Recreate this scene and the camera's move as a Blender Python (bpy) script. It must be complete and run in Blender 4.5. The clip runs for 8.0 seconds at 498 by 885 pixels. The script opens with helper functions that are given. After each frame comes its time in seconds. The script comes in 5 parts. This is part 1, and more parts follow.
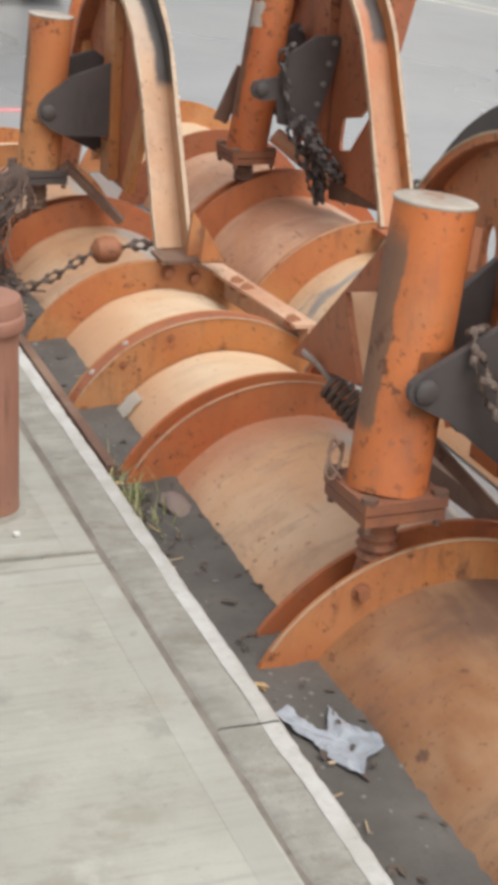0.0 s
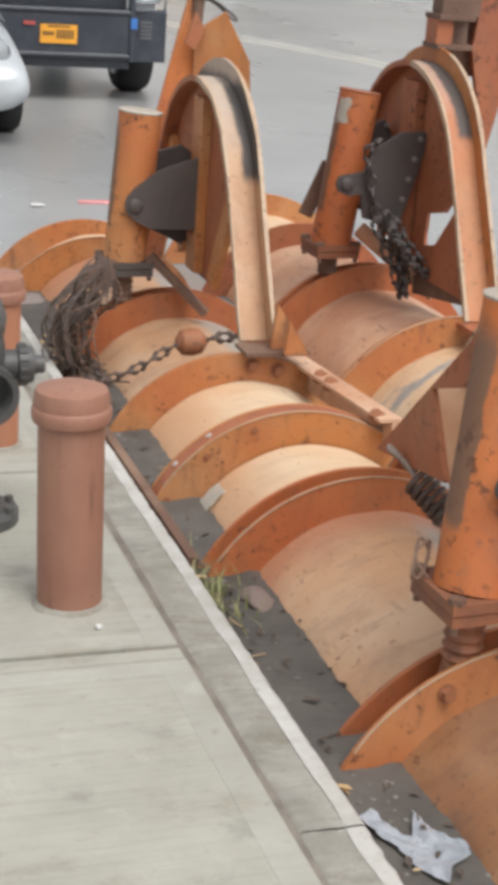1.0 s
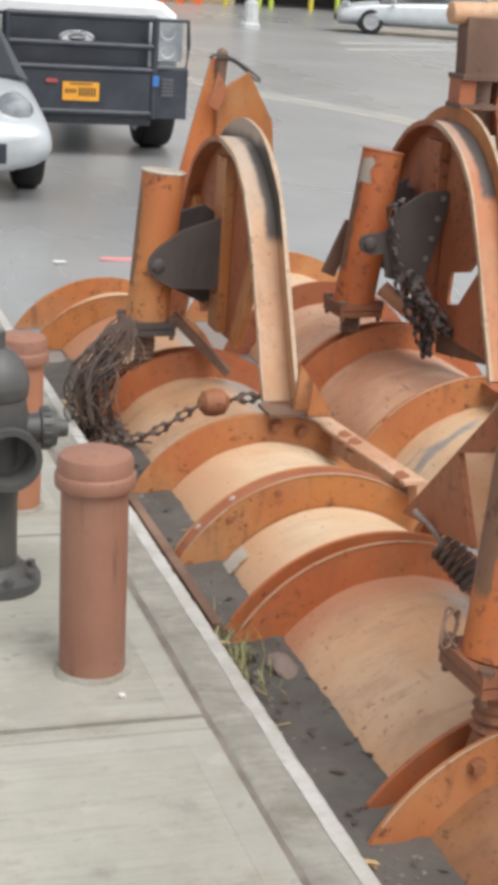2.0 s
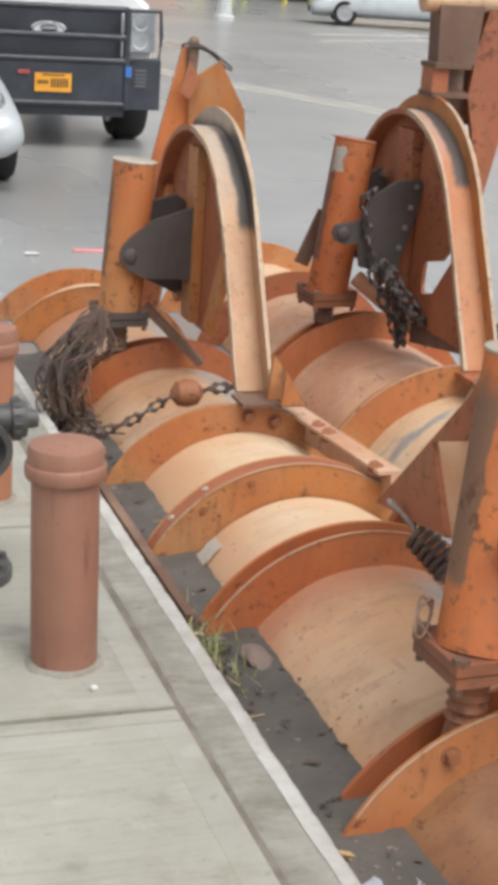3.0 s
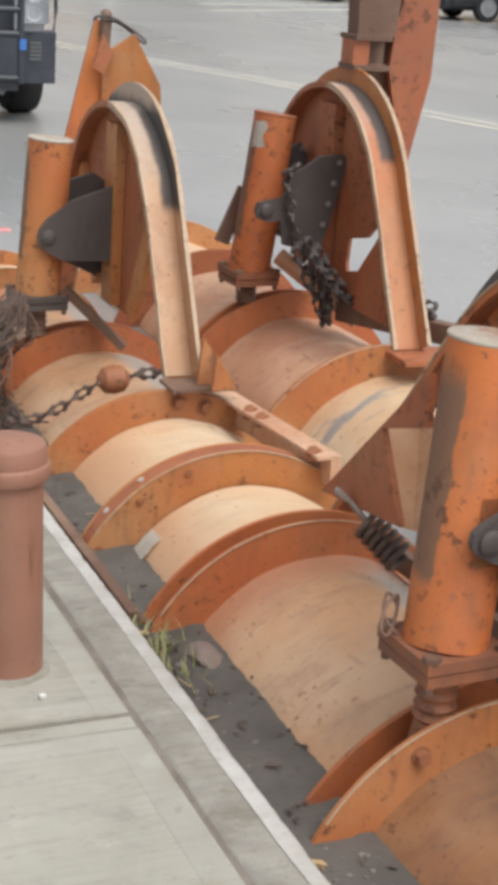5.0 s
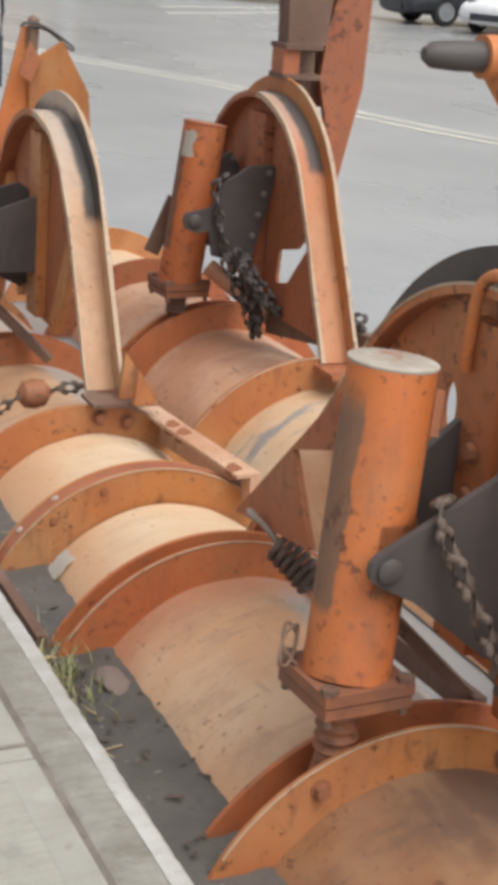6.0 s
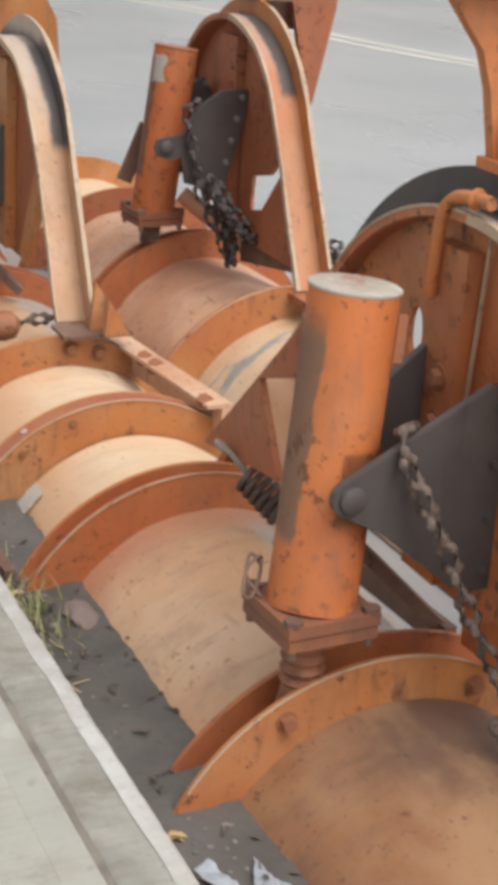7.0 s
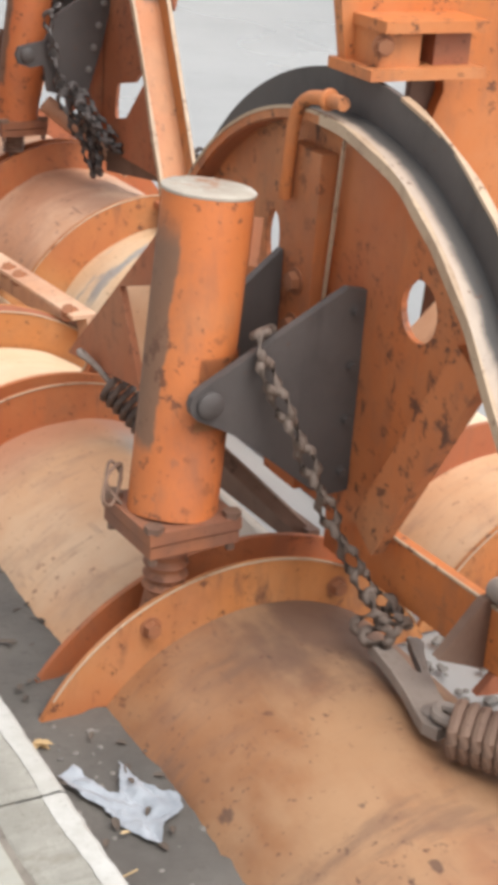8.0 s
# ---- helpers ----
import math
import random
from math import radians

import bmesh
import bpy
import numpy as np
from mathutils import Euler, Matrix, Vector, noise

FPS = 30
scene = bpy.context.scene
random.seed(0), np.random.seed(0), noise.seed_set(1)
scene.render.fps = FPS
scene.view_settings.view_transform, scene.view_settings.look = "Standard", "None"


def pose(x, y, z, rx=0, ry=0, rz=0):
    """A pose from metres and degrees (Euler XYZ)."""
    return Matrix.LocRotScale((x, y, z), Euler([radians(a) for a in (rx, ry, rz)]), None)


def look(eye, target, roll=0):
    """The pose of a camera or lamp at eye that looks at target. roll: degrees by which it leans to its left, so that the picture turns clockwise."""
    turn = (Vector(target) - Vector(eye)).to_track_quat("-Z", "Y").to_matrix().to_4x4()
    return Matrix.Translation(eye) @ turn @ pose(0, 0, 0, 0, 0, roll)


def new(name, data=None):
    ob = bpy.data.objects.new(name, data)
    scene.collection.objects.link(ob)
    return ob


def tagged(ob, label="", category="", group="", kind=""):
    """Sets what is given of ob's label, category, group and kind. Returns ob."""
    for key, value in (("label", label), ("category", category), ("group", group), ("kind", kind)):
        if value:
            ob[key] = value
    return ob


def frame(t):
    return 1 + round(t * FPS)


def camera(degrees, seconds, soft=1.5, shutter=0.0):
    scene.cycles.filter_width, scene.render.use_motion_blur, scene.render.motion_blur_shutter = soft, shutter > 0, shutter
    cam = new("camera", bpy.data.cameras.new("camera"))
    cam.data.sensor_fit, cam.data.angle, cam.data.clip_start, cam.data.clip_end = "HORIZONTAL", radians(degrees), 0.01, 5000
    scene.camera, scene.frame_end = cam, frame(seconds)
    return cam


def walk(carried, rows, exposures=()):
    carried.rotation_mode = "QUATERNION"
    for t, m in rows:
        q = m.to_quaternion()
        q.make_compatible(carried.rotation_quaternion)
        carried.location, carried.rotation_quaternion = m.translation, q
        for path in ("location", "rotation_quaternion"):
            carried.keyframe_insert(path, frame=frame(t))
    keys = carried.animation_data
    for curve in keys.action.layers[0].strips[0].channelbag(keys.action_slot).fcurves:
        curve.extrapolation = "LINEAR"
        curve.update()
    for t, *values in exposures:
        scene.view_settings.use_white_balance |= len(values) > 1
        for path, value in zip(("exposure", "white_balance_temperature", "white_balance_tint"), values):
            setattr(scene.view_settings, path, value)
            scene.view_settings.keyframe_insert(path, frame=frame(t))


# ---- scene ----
cam = camera(18.0, 8.0, soft=5.8, shutter=0.4)
PATH = [
    (0.0, look((-1.1593, -0.8595, 1.7322), (-0.4553, 0.8535, 0.9773), 4.472)),
    (0.5, look((-1.1702, -0.8455, 1.7385), (-0.5021, 0.9030, 1.0338), 4.640)),
    (1.0, look((-1.1756, -0.8277, 1.7396), (-0.5552, 0.9565, 1.0824), 4.182)),
    (1.2, look((-1.1988, -0.8269, 1.7651), (-0.5936, 0.9652, 1.1156), 4.394)),
    (2.3, look((-1.1635, -0.7555, 1.7518), (-0.5639, 1.0600, 1.1649), 3.890)),
    (2.5, look((-1.1578, -0.7497, 1.7433), (-0.5463, 1.0612, 1.1546), 3.790)),
    (3.0, look((-1.1567, -0.7527, 1.7432), (-0.5288, 1.0476, 1.1392), 3.914)),
    (3.5, look((-1.1683, -0.7426, 1.7445), (-0.5234, 1.0438, 1.1179), 4.164)),
    (4.0, look((-1.2093, -0.6885, 1.7422), (-0.5214, 1.0759, 1.0989), 4.335)),
    (4.5, look((-1.2464, -0.5931, 1.7325), (-0.5177, 1.1536, 1.0858), 4.050)),
    (4.7, look((-1.2530, -0.5754, 1.7341), (-0.5015, 1.1646, 1.0954), 3.724)),
    (5.8, look((-1.0936, -0.5258, 1.7569), (-0.3376, 1.2182, 1.1351), 4.089)),
    (6.0, look((-1.0674, -0.5208, 1.7654), (-0.2705, 1.2038, 1.1403), 4.348)),
    (6.5, look((-1.0202, -0.5052, 1.7536), (-0.2236, 1.2084, 1.0988), 4.089)),
    (7.0, look((-0.9797, -0.4938, 1.7441), (-0.1828, 1.1990, 1.0376), 3.695)),
    (7.5, look((-0.9503, -0.4986, 1.7320), (-0.0783, 1.1314, 0.9685), 3.930)),
    (8.0, look((-0.9269, -0.5180, 1.7235), (-0.0124, 1.0730, 0.9281), 4.219)),
]
walk(cam, PATH, [(0.0, 0.54), (1.2, 0.53), (2.5, 0.52), (4.5, 0.51), (6.2, 0.49), (7.0, 0.56), (8.0, 0.90)])

# ---- light: an overcast sky ----
world = bpy.data.worlds.new("overcast_sky")
scene.world = world
world.use_nodes = True
wn, wl = world.node_tree.nodes, world.node_tree.links
sky = wn.new("ShaderNodeTexSky")
sky.sky_type = "NISHITA"
sky.sun_disc = False
sky.sun_elevation, sky.sun_rotation = radians(58), radians(150)
sky.air_density, sky.dust_density, sky.ozone_density = 1.0, 4.0, 1.0
grey = wn.new("ShaderNodeHueSaturation")
grey.inputs["Saturation"].default_value = 0.18
wl.new(sky.outputs["Color"], grey.inputs["Color"])
wl.new(grey.outputs["Color"], wn["Background"].inputs["Color"])
wn["Background"].inputs["Strength"].default_value = 0.15
sun = new("sun", bpy.data.lights.new("sun", "SUN"))
sun.data.energy, sun.data.angle, sun.data.color = 1.0, radians(40), (1.0, 0.96, 0.9)
sun.matrix_world = look((0, 0, 10), (-0.3, 3.2, 4.0))

# ---- materials ----


def noded(name, rough=0.6, metal=0.0):
    m = bpy.data.materials.new(name)
    m.use_nodes = True
    b = m.node_tree.nodes["Principled BSDF"]
    b.inputs["Roughness"].default_value, b.inputs["Metallic"].default_value = rough, metal
    return m, m.node_tree, b


def tex(nt, scale, detail=6, rough=0.6, stretch=None, seed=0.0):
    """A noise factor in the thing's own metres."""
    c = nt.nodes.new("ShaderNodeTexCoord")
    mp = nt.nodes.new("ShaderNodeMapping")
    mp.inputs["Location"].default_value = (seed, seed * 1.7, seed * 0.6)
    if stretch:
        mp.inputs["Scale"].default_value = stretch
    n = nt.nodes.new("ShaderNodeTexNoise")
    n.inputs["Scale"].default_value, n.inputs["Detail"].default_value, n.inputs["Roughness"].default_value = scale, detail, rough
    nt.links.new(c.outputs["Object"], mp.inputs["Vector"])
    nt.links.new(mp.outputs["Vector"], n.inputs["Vector"])
    return n.outputs["Fac"]


def ramp(nt, fac, lo, hi):
    r = nt.nodes.new("ShaderNodeMapRange")
    r.inputs["From Min"].default_value, r.inputs["From Max"].default_value = lo, hi
    r.interpolation_type = "SMOOTHSTEP"
    nt.links.new(fac, r.inputs["Value"])
    return r.outputs["Result"]


def mix(nt, fac, a, b):
    x = nt.nodes.new("ShaderNodeMix")
    x.data_type = "RGBA"
    for sock, v in ((x.inputs[6], a), (x.inputs[7], b)):
        if isinstance(v, tuple):
            sock.default_value = (*v, 1)
        else:
            nt.links.new(v, sock)
    if isinstance(fac, float):
        x.inputs[0].default_value = fac
    else:
        nt.links.new(fac, x.inputs[0])
    return x.outputs[2]


def bump(nt, b, fac, strength=0.3, dist=0.01):
    n = nt.nodes.new("ShaderNodeBump")
    n.inputs["Strength"].default_value, n.inputs["Distance"].default_value = strength, dist
    nt.links.new(fac, n.inputs["Height"])
    nt.links.new(n.outputs["Normal"], b.inputs["Normal"])


def mul(nt, a, b):
    x = nt.nodes.new("ShaderNodeMath")
    x.operation = "MULTIPLY"
    nt.links.new(a, x.inputs[0])
    if isinstance(b, float):
        x.inputs[1].default_value = b
    else:
        nt.links.new(b, x.inputs[1])
    return x.outputs[0]


def axis_value(nt, kx=1.0, ky=0.0, kz=0.0, shift=0.0):
    """kx*x + ky*y + kz*z + shift in the thing's own metres."""
    c = nt.nodes.new("ShaderNodeTexCoord")
    d = nt.nodes.new("ShaderNodeVectorMath")
    d.operation = "DOT_PRODUCT"
    d.inputs[1].default_value = (kx, ky, kz)
    nt.links.new(c.outputs["Object"], d.inputs[0])
    a = nt.nodes.new("ShaderNodeMath")
    a.operation = "ADD"
    a.inputs[1].default_value = shift
    nt.links.new(d.outputs["Value"], a.inputs[0])
    return a.outputs[0]


def ragged(nt, value, lo, hi, amount, scale, seed=0.0):
    """A step along a value whose edge a noise tears up."""
    n = nt.nodes.new("ShaderNodeMath")
    n.operation = "MULTIPLY_ADD"
    n.inputs[1].default_value = amount
    nt.links.new(tex(nt, scale, 6, 0.65, None, seed), n.inputs[0])
    nt.links.new(value, n.inputs[2])
    return ramp(nt, n.outputs[0], lo + amount * 0.5, hi + amount * 0.5)


def painted(name, base, faded, rust, fade=(0.4, 0.7), chips=(0.62, 0.68), rough=0.55, seed=0.0, streak=(6, 6, 1.4), grime=(0.16, 0.09, 0.06), scratch=0.0, blush=(0.50, 0.20, 0.10), patches=()):
    """Old paint on steel: sun-faded clouds, brown runs, dirt, chips down to rust, small dark pits and scrapes.
    patches: (colour, how strongly, a function that gives the factor)."""
    m, nt, b = noded(name, rough)
    col = mix(nt, ramp(nt, tex(nt, 2.2, 5, 0.6, None, seed), *fade), base, faded)
    col = mix(nt, mul(nt, ramp(nt, tex(nt, 3.0, 5, 0.65, streak, seed + 3), 0.48, 0.80), 0.45), col, grime)
    col = mix(nt, mul(nt, ramp(nt, tex(nt, 4.5, 7, 0.7, None, seed + 29), 0.45, 0.78), 0.42), col, grime)
    if scratch:
        line = mul(nt, ramp(nt, tex(nt, 5.0, 4, 0.6, (9, 1.6, 3), seed + 17), 0.61, 0.70), ramp(nt, tex(nt, 2.0, 2, 0.5, None, seed + 19), 0.42, 0.6))
        col = mix(nt, mul(nt, line, scratch), col, grime)
        col = mix(nt, mul(nt, ramp(nt, tex(nt, 1.7, 3, 0.5, None, seed + 23), 0.48, 0.72), 0.6), col, blush)
    for colour, strong, where in patches:
        col = mix(nt, mul(nt, where(nt), strong), col, colour)
    chip = mul(nt, ramp(nt, tex(nt, 24, 9, 0.72, None, seed + 7), *chips), ramp(nt, tex(nt, 3.2, 4, 0.6, None, seed + 11), 0.40, 0.58))
    col = mix(nt, mul(nt, chip, 0.85), col, rust)
    pits = mul(nt, ramp(nt, tex(nt, 60, 3, 0.5, None, seed + 5), 0.64, 0.71), ramp(nt, tex(nt, 5, 3, 0.5, None, seed + 13), 0.42, 0.6))
    col = mix(nt, mul(nt, pits, 0.7), col, rust)
    nt.links.new(col, b.inputs["Base Color"])
    gloss = nt.nodes.new("ShaderNodeMapRange")
    gloss.inputs["To Min"].default_value, gloss.inputs["To Max"].default_value = rough - 0.08, min(1.0, rough + 0.25)
    nt.links.new(tex(nt, 7, 5, 0.6, None, seed + 31), gloss.inputs["Value"])
    nt.links.new(gloss.outputs["Result"], b.inputs["Roughness"])
    bump(nt, b, tex(nt, 38, 6, 0.65, None, seed + 1), 0.16, 0.008)
    return m


RUST = (0.10, 0.040, 0.022)
ORANGE = painted("weathered_orange_paint", (0.52, 0.162, 0.042), (0.52, 0.225, 0.095), RUST, (0.40, 0.75), (0.57, 0.61), seed=1.0, scratch=0.5, blush=(0.42, 0.115, 0.045))
RIB_ORANGE = painted("rib_orange_paint", (0.455, 0.172, 0.050), (0.48, 0.252, 0.115), RUST, (0.4, 0.75), (0.57, 0.62), seed=4.0, scratch=0.5, blush=(0.36, 0.105, 0.042), grime=(0.13, 0.065, 0.04), patches=[((0.15, 0.07, 0.042), 0.75, lambda nt: mul(nt, ramp(nt, tex(nt, 9, 6, 0.6, (1.0, 1.0, 0.35), 77.0), 0.56, 0.66), ramp(nt, tex(nt, 2.4, 3, 0.5, None, 79.0), 0.42, 0.58)))])
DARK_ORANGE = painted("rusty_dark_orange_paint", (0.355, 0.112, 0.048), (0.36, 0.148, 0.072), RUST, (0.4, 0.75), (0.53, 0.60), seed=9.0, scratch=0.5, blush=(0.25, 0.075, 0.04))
DEEP_RIB = painted("deep_orange_rib_paint", (0.42, 0.118, 0.038), (0.46, 0.172, 0.066), RUST, (0.4, 0.75), (0.55, 0.62), seed=14.0, scratch=0.5, blush=(0.34, 0.085, 0.035))
TAN = painted("sun_bleached_orange_panel", (0.545, 0.310, 0.170), (0.60, 0.412, 0.268), (0.20, 0.10, 0.06), (0.35, 0.7), (0.60, 0.66), 0.5, 2.0, (1.5, 7, 2), (0.22, 0.135, 0.10), 0.55, (0.50, 0.225, 0.12), [((0.34, 0.33, 0.30), 0.85, lambda nt: ragged(nt, axis_value(nt), 0.06, 0.14, 0.12, 5, 3.0)), ((0.43, 0.185, 0.105), 0.7, lambda nt: ragged(nt, axis_value(nt, 0, 1, 0), 0.84, 1.02, 0.18, 4, 6.0))])
NEAR_TAN = painted("browned_shaded_orange_panel", (0.275, 0.122, 0.052), (0.355, 0.190, 0.098), (0.11, 0.05, 0.033), (0.38, 0.62), (0.58, 0.64), 0.5, 42.0, (1.5, 7, 2), (0.15, 0.080, 0.055), 0.7, (0.30, 0.118, 0.058),
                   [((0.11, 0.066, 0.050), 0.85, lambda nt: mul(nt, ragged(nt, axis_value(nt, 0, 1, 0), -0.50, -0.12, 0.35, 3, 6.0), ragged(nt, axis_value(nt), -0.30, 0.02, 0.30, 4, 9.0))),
                    # brown over the street side stands in for the weaker light there
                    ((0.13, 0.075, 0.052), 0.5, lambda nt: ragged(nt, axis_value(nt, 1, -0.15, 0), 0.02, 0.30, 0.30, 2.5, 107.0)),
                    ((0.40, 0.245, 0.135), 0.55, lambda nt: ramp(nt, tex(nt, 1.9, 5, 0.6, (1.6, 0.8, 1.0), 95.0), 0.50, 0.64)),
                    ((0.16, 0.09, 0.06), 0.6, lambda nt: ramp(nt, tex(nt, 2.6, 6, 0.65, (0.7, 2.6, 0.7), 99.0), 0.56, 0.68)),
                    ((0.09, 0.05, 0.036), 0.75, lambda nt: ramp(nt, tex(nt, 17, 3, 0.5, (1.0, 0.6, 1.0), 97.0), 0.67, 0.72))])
WEB_ORANGE = painted("scuffed_web_paint", (0.45, 0.128, 0.036), (0.46, 0.185, 0.075), RUST, (0.42, 0.75), (0.55, 0.60), seed=101.0, scratch=0.5, blush=(0.36, 0.095, 0.038), patches=[((0.085, 0.036, 0.022), 0.85, lambda nt: mul(nt, ramp(nt, tex(nt, 11, 5, 0.6, (1.0, 1.3, 0.42), 103.0), 0.59, 0.64), ramp(nt, tex(nt, 2.1, 3, 0.5, None, 105.0), 0.45, 0.60)))])
CREAM = painted("cream_bleached_panel", (0.60, 0.43, 0.275), (0.65, 0.52, 0.375), (0.22, 0.14, 0.09), (0.35, 0.7), (0.66, 0.72), 0.5, 6.0, (1.5, 7, 2), (0.36, 0.25, 0.17), 0.55, (0.56, 0.31, 0.16), [((0.54, 0.31, 0.175), 0.8, lambda nt: ragged(nt, axis_value(nt, -1, 0, 0), 0.08, 0.26, 0.16, 4, 93.0))])
SCRAPED = painted("scraped_pale_panel", (0.56, 0.40, 0.25), (0.62, 0.50, 0.36), (0.22, 0.14, 0.09), (0.35, 0.7), (0.62, 0.68), 0.5, 7.0, (1.5, 7, 2), (0.36, 0.25, 0.17), 0.7, (0.52, 0.27, 0.12), [((0.23, 0.24, 0.245), 0.85, lambda nt: mul(nt, ramp(nt, tex(nt, 2.6, 5, 0.6, (0.9, 3.2, 0.9), 87.0), 0.52, 0.60), ramp(nt, tex(nt, 2.0, 3, 0.5, None, 89.0), 0.40, 0.55)))])
PINK = painted("pinkish_rust_panel", (0.50, 0.26, 0.15), (0.62, 0.42, 0.29), (0.18, 0.085, 0.06), (0.35, 0.7), (0.58, 0.66), 0.5, 8.0, (1.5, 8, 2), (0.22, 0.12, 0.09), 0.8, (0.36, 0.17, 0.11))
PALE_RIM = painted("pale_worn_rim_paint", (0.54, 0.30, 0.165), (0.58, 0.40, 0.265), RUST, (0.35, 0.7), (0.60, 0.66), seed=12.0, streak=(5, 5, 1))
FLANGE_RUST = painted("rust_brown_flange_paint", (0.20, 0.082, 0.048), (0.31, 0.115, 0.052), RUST, (0.45, 0.62), (0.53, 0.60), seed=48.0)
BLACKED = (0.045, 0.043, 0.043)


def rim_paint(name, base, faded, x_lo, z_lo, seed, back=None, z_hi=9.0):
    """Rim paint with a greasy black stretch above z_lo and behind x_lo; back: a second black limit that holds at all heights."""
    spots = [(BLACKED, 0.94, lambda nt: mul(nt, ragged(nt, axis_value(nt), x_lo, x_lo + 0.025, 0.04, 9, seed), mul(nt, ragged(nt, axis_value(nt, 0, 0, 1), z_lo, z_lo + 0.05, 0.08, 6, seed + 2), ragged(nt, axis_value(nt, 0, 0, -1), -z_hi, 0.06 - z_hi, 0.06, 9, seed + 8)))),
             ((0.40, 0.38, 0.35), 0.55, lambda nt: ragged(nt, axis_value(nt, 0, 0, 1), z_lo + 0.05, z_lo + 0.30, 0.2, 5, seed + 4))][::-1]
    if back is not None:
        spots.append((BLACKED, 0.9, lambda nt: ragged(nt, axis_value(nt), back, back + 0.02, 0.02, 8, seed + 6)))
    return painted(name, base, faded, RUST, (0.35, 0.7), (0.62, 0.67), 0.5, seed, (5, 5, 1), scratch=0.6, blush=(0.46, 0.22, 0.11), patches=spots)


A_RIM = rim_paint("pale_rim_with_black_back", (0.45, 0.255, 0.14), (0.48, 0.335, 0.225), 0.168, 0.62, 50.0, 0.20)
B_RIM = rim_paint("bleached_rim_with_black_top", (0.45, 0.25, 0.135), (0.50, 0.335, 0.215), 0.078, 0.82, 54.0, None, 1.205)
C_RIM = rim_paint("orange_rim_with_black_top", (0.43, 0.145, 0.055), (0.46, 0.215, 0.105), 0.022, 0.99, 58.0)
BARE_EDGE = painted("scuffed_bare_edge", (0.46, 0.34, 0.235), (0.38, 0.25, 0.155), RUST, (0.4, 0.7), (0.55, 0.62), 0.45, 15.0)
BLACK = painted("greasy_black_steel", (0.076, 0.065, 0.062), (0.108, 0.092, 0.086), (0.10, 0.06, 0.045), (0.4, 0.75), (0.62, 0.70), 0.5, 16.0, grime=(0.03, 0.025, 0.025))
STEEL_RUST = painted("brown_rusted_steel", (0.13, 0.072, 0.05), (0.24, 0.155, 0.11), (0.06, 0.03, 0.02), (0.35, 0.7), (0.58, 0.66), 0.6, 20.0)
CHAIN_DARK = painted("brown_grey_chain_steel", (0.125, 0.090, 0.071), (0.165, 0.124, 0.100), (0.10, 0.065, 0.045), (0.35, 0.7), (0.74, 0.80), 0.62, 71.0, grime=(0.11, 0.085, 0.07))
CHAIN_GREY = painted("grey_brown_chain_steel", (0.21, 0.17, 0.145), (0.30, 0.25, 0.215), (0.13, 0.085, 0.06), (0.35, 0.7), (0.74, 0.80), 0.5, 22.0, grime=(0.15, 0.115, 0.095))
WIRE = painted("dark_rusty_wire", (0.075, 0.054, 0.045), (0.12, 0.090, 0.076), (0.04, 0.025, 0.02), seed=70.0)
BOLT = painted("rusty_bolt", (0.24, 0.085, 0.035), (0.33, 0.13, 0.06), (0.07, 0.035, 0.025), (0.4, 0.7), (0.55, 0.62), 0.55, 24.0)
DULL = painted("dull_grey_bolt", (0.20, 0.185, 0.175), (0.30, 0.285, 0.27), (0.12, 0.08, 0.06), seed=40.0)
SHINY = noded("bright_bolt_head", 0.35, 0.3)[0]
SHINY.node_tree.nodes["Principled BSDF"].inputs["Base Color"].default_value = (0.52, 0.47, 0.42, 1)
STICKER = painted("pale_grey_sticker", (0.72, 0.70, 0.63), (0.78, 0.76, 0.70), (0.40, 0.30, 0.22), (0.35, 0.7), (0.62, 0.68), 0.6, 73.0, grime=(0.55, 0.50, 0.42), blush=(0.6, 0.55, 0.48))
CAP_GREY = painted("chalky_grey_cap", (0.27, 0.215, 0.165), (0.42, 0.38, 0.32), (0.30, 0.12, 0.05), (0.42, 0.6), (0.50, 0.57), 0.6, 26.0, patches=[((0.50, 0.47, 0.42), 0.8, lambda nt: ramp(nt, tex(nt, 14, 4, 0.6, None, 91.0), 0.56, 0.64))])
MAROON = painted("brick_red_bollard_paint", (0.262, 0.120, 0.080), (0.305, 0.156, 0.106), (0.17, 0.07, 0.05), (0.35, 0.7), (0.66, 0.74), 0.5, 28.0, (9, 9, 0.5), grime=(0.19, 0.085, 0.06), patches=[((0.12, 0.05, 0.035), 0.6, lambda nt: mul(nt, ramp(nt, tex(nt, 3.5, 4, 0.6, (9, 9, 0.8), 81.0), 0.58, 0.68), ramp(nt, tex(nt, 6, 3, 0.5, None, 83.0), 0.42, 0.62)))])
BOLLARD_ORANGE = painted("faded_orange_bollard_paint", (0.37, 0.155, 0.085), (0.40, 0.19, 0.115), (0.17, 0.07, 0.05), (0.35, 0.7), (0.64, 0.72), 0.55, 30.0, grime=(0.25, 0.12, 0.07))
HYDRANT = painted("dark_grey_hydrant_paint", (0.060, 0.060, 0.060), (0.095, 0.095, 0.092), (0.14, 0.09, 0.06), (0.35, 0.7), (0.66, 0.74), 0.4, 32.0, grime=(0.05, 0.045, 0.04))


